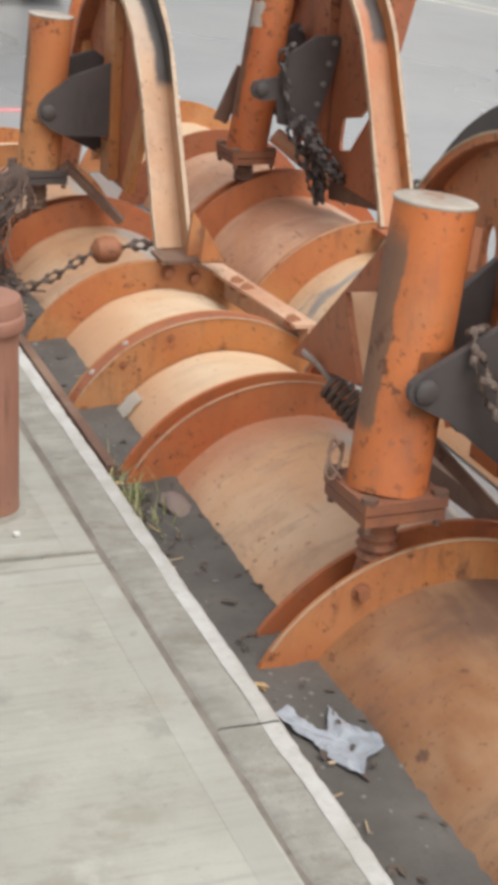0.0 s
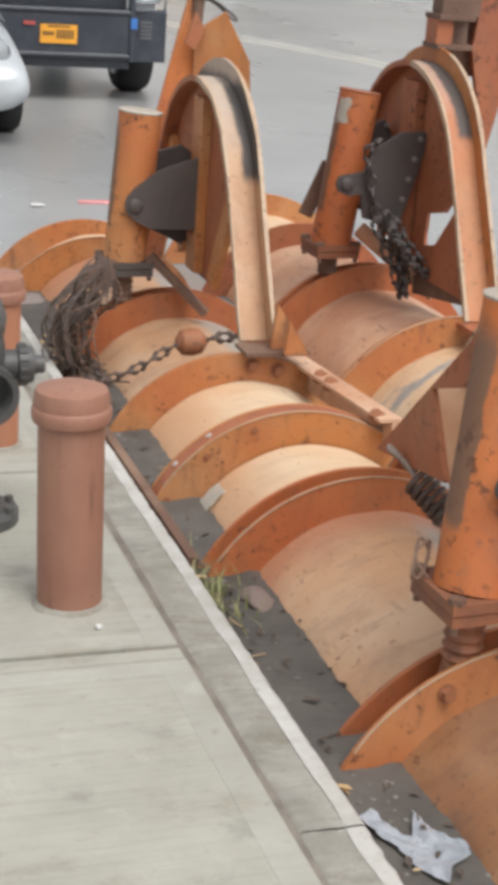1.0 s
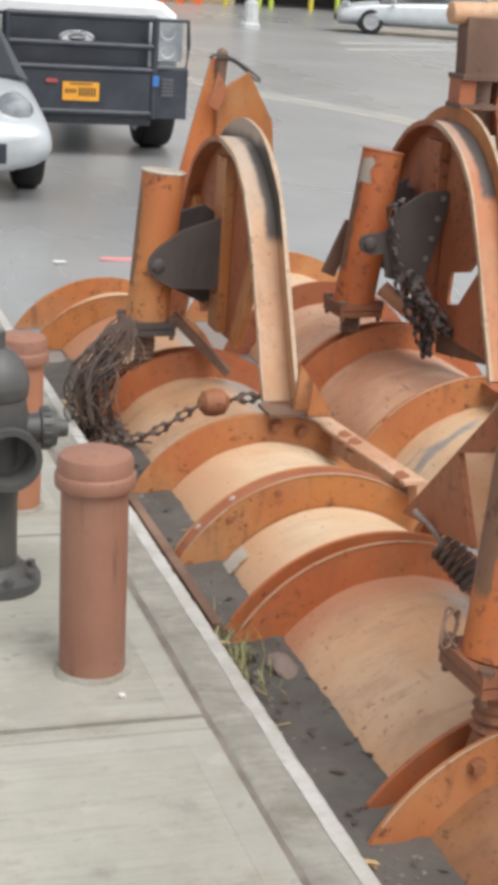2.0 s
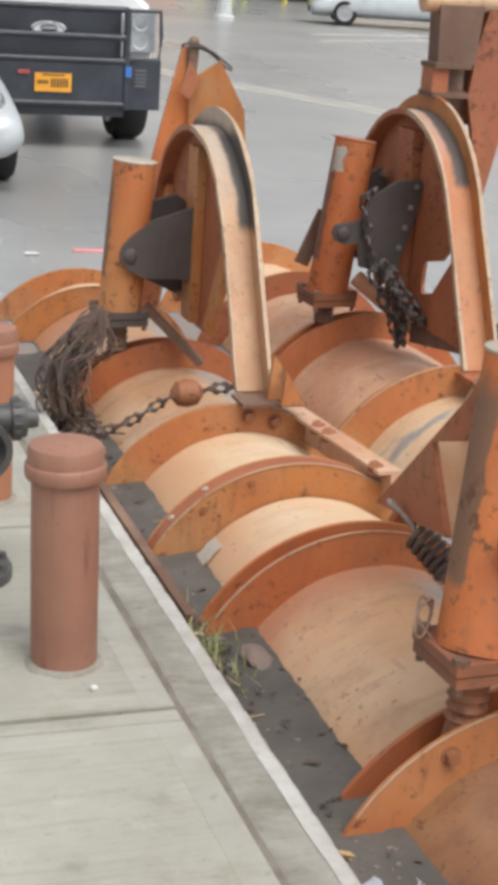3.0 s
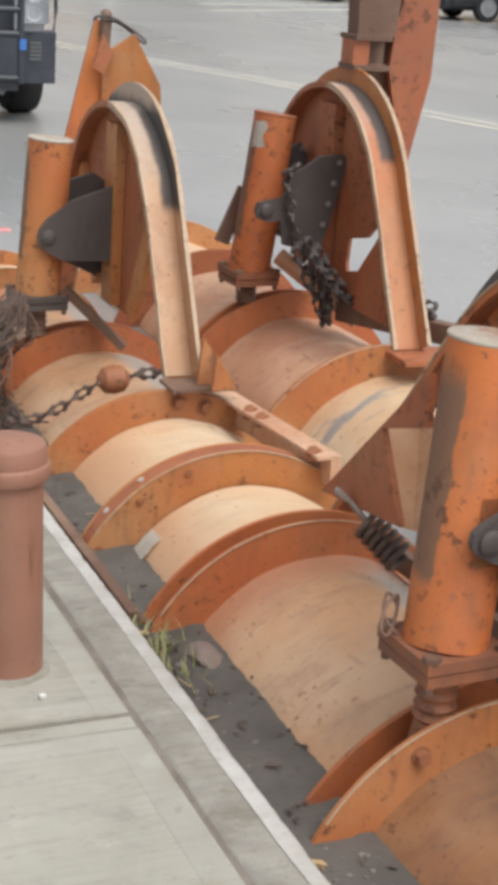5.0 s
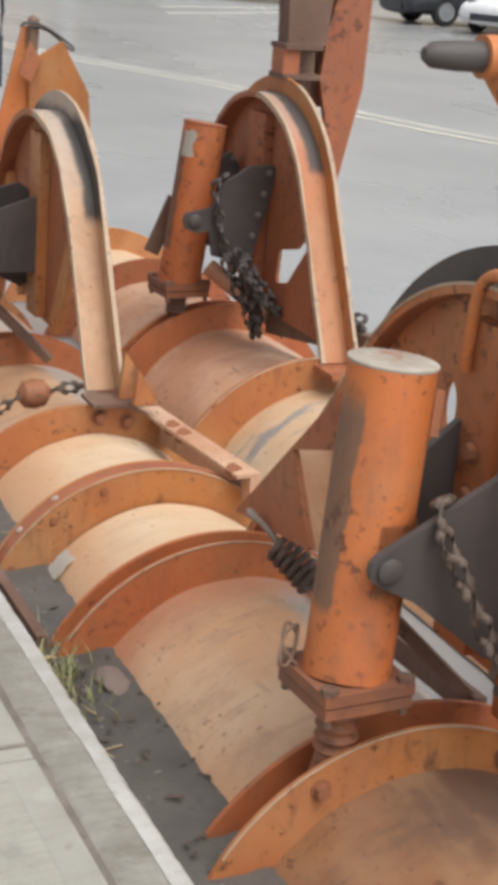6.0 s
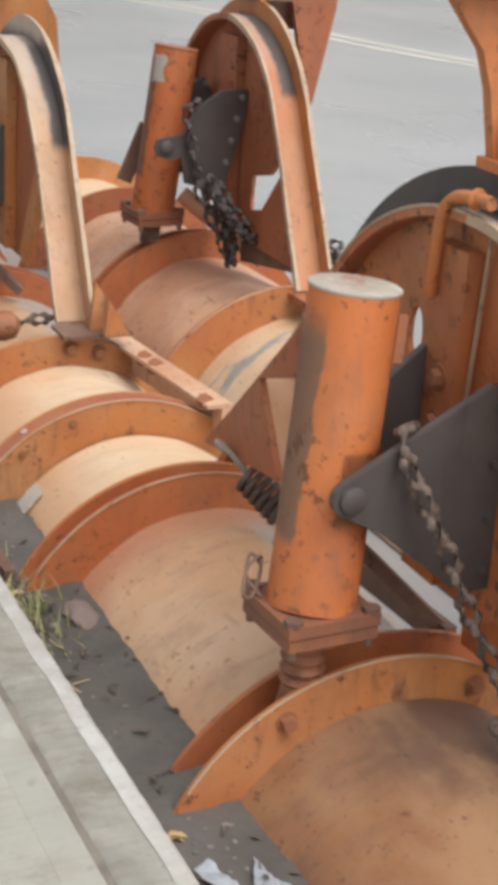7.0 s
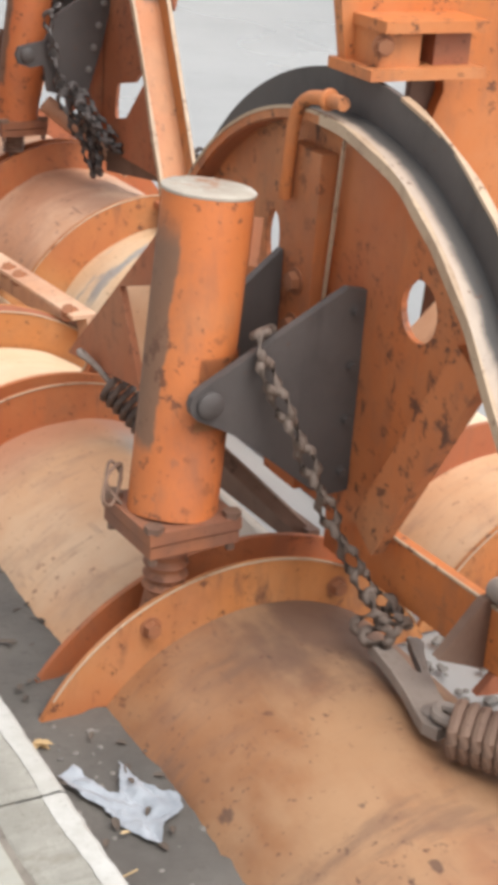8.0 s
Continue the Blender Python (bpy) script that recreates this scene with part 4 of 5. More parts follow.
part("trip_spring", tube(bmesh.new(), coil((0.612, 2.89, 0.245), (0.68, 2.80, 0.165), 0.038, 0.012, 6), 0.010, 7), WIRE, plow, "dark greasy coil spring", True)
part("spring_hook", tube(bmesh.new(), smooth_path([(0.615, 2.89, 0.245), (0.585, 2.92, 0.285), (0.555, 2.95, 0.31), (0.57, 2.97, 0.305), (0.61, 2.92, 0.255)]), 0.008, 7), CHAIN_GREY, plow, smooth=True)
part("wire_loop", tube(bmesh.new(), smooth_path([(0.29, 2.10, 0.32), (0.265, 2.12, 0.36), (0.28, 2.14, 0.40), (0.30, 2.13, 0.37), (0.27, 2.10, 0.325), (0.245, 2.09, 0.34), (0.262, 2.11, 0.385), (0.30, 2.13, 0.395), (0.285, 2.11, 0.34)]), 0.004, 6), STEEL_RUST, plow, "loose wire loop", True)
# pale paint patch on the bleached sheet
a0 = radians(137.5)
bm, rows = bmesh.new(), []
for j in range(5):
    rows.append([bm.verts.new((SC[0] + (SC[2] + 0.015) * math.cos(a0 + (k - 2.5) * 0.038), 3.52 + j * 0.021 + 0.004 * ((k * 7 + j * 3) % 3), SC[1] + (SC[2] + 0.015) * math.sin(a0 + (k - 2.5) * 0.038))) for k in range(6)])
for p, q in zip(rows, rows[1:]):
    for k in range(5):
        bm.faces.new((p[k], p[k + 1], q[k + 1], q[k]))
bmesh.ops.solidify(bm, geom=bm.faces[:], thickness=0.002)
part("sticker", bm, STICKER, plow, "peeling pale grey sticker")

# the plow behind it along the kerb
plow_b = thing("snowplow", (0.55, 5.1, ROAD), "bleached orange snowplow lying face down with chain wrapped round its arch", "snowplow", "parked snowplows")
for y0, y1, m in ((3.72, 4.31, CREAM), (4.33, 5.20, TAN), (5.22, 5.28, DEEP_RIB), (5.30, 6.35, TAN), (6.42, 6.78, CREAM), (6.78, 7.0, TAN)):
    bay(plow_b, *SC, y0, y1, m)
rib(plow_b, *RC, 3.645, 0.535, material=RIB_ORANGE, edge=True, inner=SC)
rib(plow_b, *RC, 3.715, 0.535, material=RIB_ORANGE, inner=SC)
rib_cover(plow_b, *RC, 3.66, 3.715, 0.534, DARK_ORANGE)
rib(plow_b, *RC, 4.315, 0.53, 0.02, material=RIB_ORANGE, inner=SC)
rib(plow_b, *RC, 5.20, material=DEEP_RIB, inner=SC)
rib(plow_b, *RC, 5.285, material=DEEP_RIB, inner=SC)
rib(plow_b, RC[0] - 0.04, RC[1] - 0.025, 6.36, material=RIB_ORANGE, edge=True, inner=SC)
rib(plow_b, RC[0] - 0.03, RC[1] - 0.035, 6.78, 0.535, 0.02, material=RIB_ORANGE, inner=SC)
for a in (138, 123):
    hexbolt(plow_b, (RC[0] + 0.535 * math.cos(radians(a)), 3.69, RC[1] + 0.535 * math.sin(radians(a))), (math.cos(radians(a)), 0, math.sin(radians(a))), 0.008, 0.005, SHINY, "bright_bolt")
for a in (150, 128, 108):
    hexbolt(plow_b, (RC[0] + 0.50 * math.cos(radians(a)), 3.645, RC[1] + 0.50 * math.sin(radians(a))), (0, -1, 0), 0.010, 0.006, BOLT, "rib_bolt")
for a in (84, 72):
    hexbolt(plow_b, (RC[0] + 0.49 * math.cos(radians(a)), 4.315, RC[1] + 0.49 * math.sin(radians(a))), (0, -1, 0), 0.021, 0.022, BOLT, "rib_bolt")
swivel_arch(plow_b, 0.580, 0.687, 5.15, 1.06, 0.52, 63, 0.21, 0.16, 0.64, DARK_ORANGE, B_RIM, False, 0.85, 0.072, None, (-0.055, 0.10), RIB_ORANGE)
ram_post(plow_b, (0.386, 5.243, 0.908), (0.345, 5.243, 0.306), 0.0857, 0.145, BLACK, CAP_GREY, ((0.50, 0.185, 0.055), (0.50, 0.25, 0.11)), STEEL_RUST, 0.2)
clamp_plates(plow_b, (0.313, 0.555), [[(0.321, 0.585), (0.313, 0.555), (0.321, 0.525), (0.357, 0.493), (0.413, 0.464), (0.657, 0.457), (0.703, 0.673), (0.709, 0.739), (0.691, 0.753), (0.616, 0.751), (0.446, 0.693), (0.349, 0.621)],
                                    [(0.338, 0.570), (0.338, 0.529), (0.461, 0.426), (0.619, 0.349), (0.665, 0.349), (0.691, 0.591), (0.660, 0.714), (0.588, 0.765), (0.441, 0.724)]], (5.13, 5.33), ((0.683, 0.729), (0.642, 0.478), 3), DULL)
bent_tip_mast(plow_b, 0.753, 5.74, 1.13)
part("foot_plate", block(bmesh.new(), (0.56, 4.255, 0.190), (0.80, 4.40, 0.203)), STEEL_RUST, plow_b, "dark foot plate", bevel=0.003)
part("foot_gusset", slab(bmesh.new(), [(0.665, 0.205), (0.80, 0.205), (0.68, 0.37)], lambda u, v, w: Vector((u, 4.30 + w, v)), 0.02), RIB_ORANGE, plow_b, bevel=0.003)
part("foot_gusset", slab(bmesh.new(), [(0.69, 0.205), (0.78, 0.205), (0.70, 0.33)], lambda u, v, w: Vector((u, 4.22 + w, v)), 0.02), RIB_ORANGE, plow_b, bevel=0.003)
part("foot_bar", beam(bmesh.new(), (0.83, 4.62, 0.075), (0.86, 3.58, 0.125), 0.035, 0.10), PINK, plow_b, "pinkish rusty flat foot bar", bevel=0.004)
part("foot_bar_ledge", beam(bmesh.new(), (0.80, 4.62, 0.12), (0.83, 3.58, 0.17), 0.07, 0.012), PINK, plow_b, bevel=0.002)
for y in (4.16, 4.06, 3.64):
    hexbolt(plow_b, (0.81, y, 0.135 + (4.2 - y) * 0.05), (-0.4, -0.3, 0.8), 0.022, 0.024, BOLT, "hinge_bolt")
part("cutting_edge", beam(bmesh.new(), (0.055, 4.5, ROAD + 0.035), (0.06, 3.13, ROAD + 0.030), 0.03, 0.035), STEEL_RUST, plow_b, "flat rusty cutting edge along the kerb", bevel=0.003)
part("cross_brace", beam(bmesh.new(), (0.44, 5.20, 0.34), (0.66, 5.10, 0.12), 0.045, 0.03), STEEL_RUST, plow_b, bevel=0.003)

# the plow of the second row
RC2, SC2 = (1.475, -0.27), (1.505, -0.29, 0.445)
plow_c = thing("snowplow", (1.5, 5.2, ROAD), "rusty dark orange snowplow lying face down in the second row", "snowplow", "parked snowplows")
for y0, y1, m in ((3.75, 4.44, SCRAPED), (4.47, 5.33, PINK), (5.35, 5.40, DEEP_RIB), (5.42, 6.22, PINK), (6.25, 6.9, CREAM)):
    bay(plow_c, *SC2, y0, y1, m)
rib(plow_c, RC2[0], RC2[1] - 0.03, 4.44, 0.575, 0.02, material=RIB_ORANGE, edge=True, inner=SC2)
rib(plow_c, *RC2, 5.33, material=DEEP_RIB, inner=SC2)
rib(plow_c, *RC2, 5.40, material=DEEP_RIB, inner=SC2)
rib(plow_c, *RC2, 6.22, material=DARK_ORANGE, inner=SC2)
rib(plow_c, *RC2, 6.90, 0.54, 0.02, material=RIB_ORANGE, inner=SC2)
swivel_arch(plow_c, 1.493, 1.600, 5.20, 1.145, 0.53, 63, 0.26, 0.2, 1.56, DARK_ORANGE, C_RIM, False, 0.85, 0.065, RIB_ORANGE, cut_back=True)
ram_post(plow_c, (1.3635, 5.385, 0.9945), (1.28, 5.365, 0.35), 0.0866, 0.226, FLANGE_RUST, DARK_ORANGE, screw_mat=STEEL_RUST, lug_r=0.2)
clamp_plates(plow_c, (1.187, 0.654), [[(1.195, 0.685), (1.182, 0.655), (1.195, 0.622), (1.24, 0.607), (1.295, 0.615), (1.312, 0.515), (1.4, 0.495), (1.475, 0.497), (1.53, 0.68), (1.565, 0.855), (1.55, 0.873), (1.45, 0.868), (1.345, 0.8), (1.3, 0.705)],
                                    [(1.3, 0.66), (1.3, 0.6), (1.38, 0.5), (1.5, 0.46), (1.55, 0.5), (1.57, 0.8), (1.52, 0.87), (1.4, 0.8)]], (5.105, 5.47), ((1.532, 0.844), (1.459, 0.512), 5), DULL)
column_mast(plow_c, 1.56, 5.25, 1.20)
bm, rows = bmesh.new(), []
for j in range(5):
    z = 0.868 + 0.026 * j
    cx = 1.28 + (z - 0.35) * 0.1297
    rows.append([bm.verts.new((cx + 0.0882 * math.cos(radians(a)), 5.38 + 0.0882 * math.sin(radians(a)), z + 0.004 * ((a + j) % 3 - 1))) for a in (186, 200, 214, 230 - 5 * (j % 3))])
for a_, b_ in zip(rows, rows[1:]):
    for k in range(3):
        bm.faces.new((a_[k], a_[k + 1], b_[k + 1], b_[k]))
bmesh.ops.solidify(bm, geom=bm.faces[:], thickness=0.0015)
part("paint_mark", bm, STICKER, plow_c, "flaking white paint mark")
part("foot_plate", block(bmesh.new(), (1.46, 4.28, 0.235), (1.80, 4.46, 0.255)), DARK_ORANGE, plow_c, "foot plate under the arch", bevel=0.003)
part("foot_bar", beam(bmesh.new(), (1.56, 5.05, 0.255), (1.84, 4.40, 0.285), 0.06, 0.08), STEEL_RUST, plow_c, bevel=0.004)
part("cross_brace", rod(bmesh.new(), (1.36, 5.25, 0.44), (1.62, 5.0, 0.22), 0.035, None, 14), PINK, plow_c, "worn round brace", True)
part("side_stay", beam(bmesh.new(), (1.285, 5.47, 0.68), (1.20, 5.49, 0.45), 0.03, 0.06), STEEL_RUST, plow_c, bevel=0.004)

# the blade beyond the first arch
plow_d = thing("snowplow", (1.5, 2.4, ROAD), "bleached tan snowplow blade lying in the second row", "snowplow", "parked snowplows")
RC3, SC3 = (1.50, -0.31), (1.53, -0.33, 0.43)
for y0, y1, m in ((1.2, 2.02, TAN), (2.05, 2.45, TAN), (2.47, 3.3, CREAM)):
    bay(plow_d, *SC3, y0, y1, m)
rib(plow_d, *RC3, 2.02, material=RIB_ORANGE, edge=True, inner=SC3)
rib(plow_d, *RC3, 2.45, 0.50, material=DARK_ORANGE, inner=SC3)
rib(plow_d, *RC3, 3.3, material=RIB_ORANGE, inner=SC3)

# ---- chains, springs and wire ----
tow = thing("chain", (0.5, 2.0, 0.3), "grey-brown steel chain with a claw hook hanging from the black plate", "chain")
chain([(0.56, 2.03, 0.69), (0.51, 1.975, 0.695), (0.52, 1.93, 0.62), (0.583, 1.885, 0.48), (0.652, 1.865, 0.32), (0.715, 1.84, 0.20), (0.725, 1.785, 0.15), (0.69, 1.72, 0.13)], 0.080, 0.050, 0.0095, CHAIN_DARK, tow)
chain([(0.715, 1.81, 0.175), (0.755, 1.785, 0.16), (0.765, 1.745, 0.15), (0.735, 1.705, 0.15), (0.69, 1.695, 0.14), (0.66, 1.735, 0.13)], 0.080, 0.050, 0.0095, CHAIN_DARK, tow, 30)
chain([(0.665, 1.77, 0.13), (0.70, 1.745, 0.155), (0.75, 1.73, 0.15), (0.785, 1.70, 0.13)], 0.080, 0.050, 0.0095, CHAIN_DARK, tow, 55)
hook = [(0.672, 1.722), (0.655, 1.62), (0.638, 1.546), (0.612, 1.465), (0.604, 1.432), (0.617, 1.402), (0.65, 1.408), (0.679, 1.436), (0.702, 1.52), (0.728, 1.59), (0.762, 1.655), (0.792, 1.70), (0.786, 1.722), (0.765, 1.718),
        (0.745, 1.672), (0.722, 1.612), (0.710, 1.590), (0.702, 1.602), (0.710, 1.66), (0.712, 1.705), (0.700, 1.728)]
claw = part("claw_hook", slab(bmesh.new(), hook, lambda u, v, w: Vector((u, v, 0.098 + w - (u - 0.65) * 0.1)), 0.024), CHAIN_GREY, tow, "flat steel claw hook", bevel=0.005)
part("rivet", turned(bmesh.new(), (0.648, 1.455, 0.118), (0, 0, 1), [(0.026, 0), (0.026, 0.010), (0.018, 0.016), (0.004, 0.018)], 16), CHAIN_GREY, claw, smooth=True)
part("coil_spring", tube(bmesh.new(), coil((0.640, 1.385, 0.135), (0.80, 1.165, 0.125), 0.046, 0.016, 12), 0.0122, 8), STEEL_RUST, tow, "heavy rusty coil spring", True)
part("eye_bolt", tube(bmesh.new(), smooth_path([(0.66, 1.36, 0.14), (0.632, 1.42, 0.138), (0.650, 1.45, 0.138), (0.672, 1.425, 0.138), (0.68, 1.34, 0.14), (0.74, 1.25, 0.13)]), 0.012, 8), CHAIN_GREY, tow, smooth=True)

lash = thing("chain", (0.3, 4.4, 0.1), "dark rusty chain with a round shackle lying across the blade", "chain")
chain([(0.62, 4.46, 0.205), (0.53, 4.45, 0.21), (0.44, 4.44, 0.20)], 0.078, 0.05, 0.0105, WIRE, lash)
part("shackle", turned(bmesh.new(), (0.46, 4.44, 0.20), (-1, 0, -0.06), [(0.02, 0), (0.045, 0.02), (0.052, 0.055), (0.045, 0.09), (0.02, 0.11)], 18), BOLT, lash, "round rusty shackle", True)
chain([(0.36, 4.44, 0.19), (0.29, 4.43, 0.155), (0.22, 4.42, 0.115), (0.15, 4.42, 0.085), (0.08, 4.42, 0.065), (0.02, 4.44, 0.06), (-0.03, 4.5, 0.02)], 0.068, 0.043, 0.009, WIRE, lash)
drape = thing("chain", (1.4, 5.1, 0.5), "dark greasy chain draped over the black plate and foot bar", "chain")
chain([(1.345, 5.085, 0.84), (1.292, 5.075, 0.806), (1.316, 5.075, 0.693), (1.352, 5.075, 0.545), (1.40, 5.07, 0.45)], 0.075, 0.05, 0.0085, BLACK, drape)
for dx, dy, dz, roll in ((0.0, 0.0, 0.0, 0), (0.03, -0.03, 0.0, 40), (-0.025, 0.0, -0.02, 70), (0.0, -0.05, 0.03, 15)):
    chain([(1.375 + dx, 5.07 + dy, 0.53 + dz), (1.418 + dx, 5.05 + dy, 0.42 + dz), (1.465 + dx * 0.6, 5.04 + dy, 0.30), (1.482 + dx * 0.3, 5.02 + dy, 0.20)], 0.075, 0.05, 0.0095, BLACK, drape, roll)
for dx, dy, dz, roll in ((0.0, 0.0, 0.0, 0), (0.02, 0.03, 0.03, 35), (-0.02, -0.02, 0.015, 60)):
    chain([(1.40 + dx, 4.99 + dy, 0.49 + dz), (1.46 + dx, 4.96 + dy, 0.395 + dz), (1.53 + dx, 4.93 + dy, 0.32 + dz), (1.63 + dx, 4.86 + dy, 0.325 + dz), (1.70 + dx, 4.72 + dy, 0.33 + dz), (1.75 + dx, 4.61 + dy, 0.33 + dz)], 0.075, 0.05, 0.0095, BLACK, drape, roll)

rng = random.Random(5)
tangle = thing("wire_bundle", (0.1, 4.95, 0.0), "tangled bundle of rusty brown wire hanging by the post", "wire")
for i in range(76):
    a, b = rng.uniform(-0.06, 0.06), rng.uniform(-0.08, 0.08)
    pts = [(0.22 + a * 0.4, 5.05 + b, 0.34 + rng.uniform(-0.03, 0.03))]
    for k, (x, z) in enumerate(((0.13, 0.27), (0.065, 0.17), (0.045, 0.06), (0.09, -0.05))):
        pts.append((x + a + rng.uniform(-0.055, 0.055), 4.93 + b + rng.uniform(-0.08, 0.08), z + rng.uniform(-0.05, 0.05)))
    if i % 3 == 0:
        pts.append((pts[-1][0] + rng.uniform(-0.12, 0.12), 4.85 + rng.uniform(-0.15, 0.05), ROAD + 0.03 + rng.uniform(0, 0.05)))
    part("strand", tube(bmesh.new(), smooth_path(pts, 5), rng.uniform(0.0024, 0.0048), 5), WIRE if i % 7 else STEEL_RUST, tangle)

# ---- street furniture ----


def bollard(x, y, h, r, material, label, lean=(0, 0)):
    b = thing("bollard", (x, y, 0), label, "bollard", "pipe bollards")
    ax = (lean[0], lean[1], 1)
    part("pipe", turned(bmesh.new(), (x, y, -0.01), ax, [(r * 1.0, 0), (r, 0.05), (r * 1.006, h * 0.5), (r, h - 0.04)], 36), material, b, "", True)
    top = Vector((x, y, 0)) + Vector(ax).normalized() * (h - 0.075)
    part("cap", turned(bmesh.new(), top, ax, [(r * 1.02, 0), (r * 1.18, 0.004), (r * 1.20, 0.012), (r * 1.20, 0.034), (r * 1.17, 0.038), (r * 1.13, 0.041), (r * 1.12, 0.068), (r * 1.06, 0.082), (r * 0.8, 0.09), (r * 0.3, 0.094), (0.004, 0.095)], 36), MAROON, b, "domed screw-on cap", True)
    bm, rows = bmesh.new(), []
    for i in range(40):
        a = math.tau * i / 40
        w = 0.014 + 0.022 * abs(noise.noise((math.cos(a) * 2, math.sin(a) * 2, x * 9)))
        rows.append([bm.verts.new((x + math.cos(a) * (r + k * w), y + math.sin(a) * (r + k * w), z)) for k, z in ((-0.3, 0.012), (0.15, 0.009), (0.7, 0.005), (1.0, -0.002))])
    for p, q in zip(rows, rows[1:] + rows[:1]):
        for k in range(3):
            bm.faces.new((p[k], p[k + 1], q[k + 1], q[k]))
    part("mortar_ring", bm, KERB, b, "rough mortar ring at the foot", True)
    return b


bollard(-0.378, 2.775, 0.565, 0.083, MAROON, "brick-red pipe bollard with a capped top, set in the pavement", (-0.02, 0.0))
bollard(-0.372, 3.985, 0.555, 0.072, BOLLARD_ORANGE, "faded orange-brown pipe bollard beyond the hydrant", (0.0, 0.0))

hx, hy = -0.543, 3.36
hyd = thing("fire_hydrant", (hx, hy, 0), "dark grey fire hydrant with an open front nozzle between the bollards", "hydrant")
part("base_flange", turned(bmesh.new(), (hx, hy, 0), (0, 0, 1), [(0.135, 0), (0.135, 0.03), (0.10, 0.04), (0.08, 0.07)], 24), HYDRANT, hyd, smooth=True)
for i in range(8):
    a = math.tau * (i + 0.3) / 8
    hexbolt(hyd, (hx + 0.115 * math.cos(a), hy + 0.115 * math.sin(a), 0.032), (0, 0, 1), 0.014, 0.022, HYDRANT, "flange_bolt")
part("barrel", turned(bmesh.new(), (hx, hy, 0.05), (0, 0, 1), [(0.066, 0), (0.064, 0.2), (0.070, 0.28), (0.086, 0.33), (0.090, 0.45), (0.082, 0.50), (0.088, 0.51), (0.088, 0.54)], 28), HYDRANT, hyd, smooth=True)
part("bonnet", turned(bmesh.new(), (hx, hy, 0.585), (0, 0, 1), [(0.09, 0), (0.09, 0.02), (0.075, 0.06), (0.045, 0.095), (0.022, 0.105), (0.022, 0.15)], 28), HYDRANT, hyd, "domed top with a square nut", True)
bm = bmesh.new()
turned(bm, (hx + 0.015, hy - 0.06, 0.41), (0.05, -1, 0), [(0.07, 0), (0.07, 0.045), (0.088, 0.05), (0.088, 0.085), (0.070, 0.085), (0.064, 0.06), (0.062, 0.012)], 28)
part("front_nozzle", bm, HYDRANT, hyd, "open hose nozzle with a dark bore", True)
bm = bmesh.new()
turned(bm, (hx + 0.10, hy, 0.458), (1, -0.05, 0), [(0.042, -0.08), (0.042, 0.0), (0.045, 0.02), (0.056, 0.024), (0.056, 0.05), (0.050, 0.066), (0.028, 0.07), (0.024, 0.098), (0.015, 0.10)], 22)
side = part("side_cap", bm, HYDRANT, hyd, "ribbed side nozzle cap", True)
bm = bmesh.new()
for i in range(14):
    a = math.tau * i / 14
    rod(bm, (hx + 0.126, hy + 0.056 * math.cos(a), 0.458 + 0.056 * math.sin(a)), (hx + 0.148, hy + 0.056 * math.cos(a), 0.458 + 0.056 * math.sin(a)), 0.006, None, 6)
part("cap_ribs", bm, HYDRANT, side)

# ---- litter, grass and gravel ----
PLASTIC, pnt, pb = noded("thin_white_plastic", 0.35)
pnt.links.new(mix(pnt, ramp(pnt, tex(pnt, 14, 5), 0.3, 0.7), (0.36, 0.385, 0.42), (0.25, 0.27, 0.30)), pb.inputs["Base Color"])
bag_line = [(0.043, 1.807), (0.087, 1.828), (0.095, 1.775), (0.112, 1.726), (0.128, 1.713), (0.150, 1.755), (0.170, 1.806), (0.173, 1.759), (0.181, 1.721), (0.199, 1.671), (0.222, 1.650), (0.212, 1.606), (0.164, 1.593), (0.142, 1.549), (0.125, 1.553), (0.105, 1.599), (0.087, 1.628), (0.085, 1.680), (0.061, 1.732), (0.050, 1.775)]
bm = bmesh.new()
bm.faces.new([bm.verts.new((x, y, 0)) for x, y in bag_line])
bmesh.ops.triangulate(bm, faces=bm.faces[:])
for _ in range(4):
    bmesh.ops.subdivide_edges(bm, edges=[e for e in bm.edges if e.calc_length() > 0.010], cuts=1, use_grid_fill=True)
    bmesh.ops.triangulate(bm, faces=bm.faces[:])
for v in bm.verts:
    x, y = v.co[0], v.co[1]
    fold = abs(noise.noise((x * 26 + y * 9, y * 12 - x * 8, 4))) * 0.020 + abs(noise.noise((x * 60, y * 40, 9))) * 0.006
    v.co[2] = ROAD + 0.022 + fold + max(0, (x - 0.15)) * 0.25
    v.co[0] += 0.006 * noise.noise((x * 50, y * 50, 2))
whole("plastic_bag", bm, PLASTIC, "crumpled translucent white plastic bag in the gutter", "litter", smooth=True)

GRASS = plain("dusty_grass", (0.22, 0.235, 0.09), 0.6, 0, (0.36, 0.34, 0.18))
bm = bmesh.new()
for i in range(130):
    x, y = rng.gauss(0.06, 0.040), rng.gauss(2.93, 0.10)
    h, a, lean = rng.uniform(0.015, 0.075), rng.uniform(0, math.tau), rng.uniform(0.02, 0.09)
    w = 0.0032
    v = [bm.verts.new((x + math.cos(a) * lean * t * t + s * w * (1 - t) * math.sin(a), y + math.sin(a) * lean * t * t - s * w * (1 - t) * math.cos(a), ROAD + 0.015 + h * t)) for t in (0, 0.5) for s in (-1, 1)]
    tip = bm.verts.new((x + math.cos(a) * lean, y + math.sin(a) * lean, ROAD + 0.015 + h))
    bm.faces.new((v[0], v[1], v[3], v[2]))
    bm.faces.new((v[2], v[3], tip))
whole("grass_tuft", bm, GRASS, "thin dusty grass growing at the kerb", "grass", "stuff")

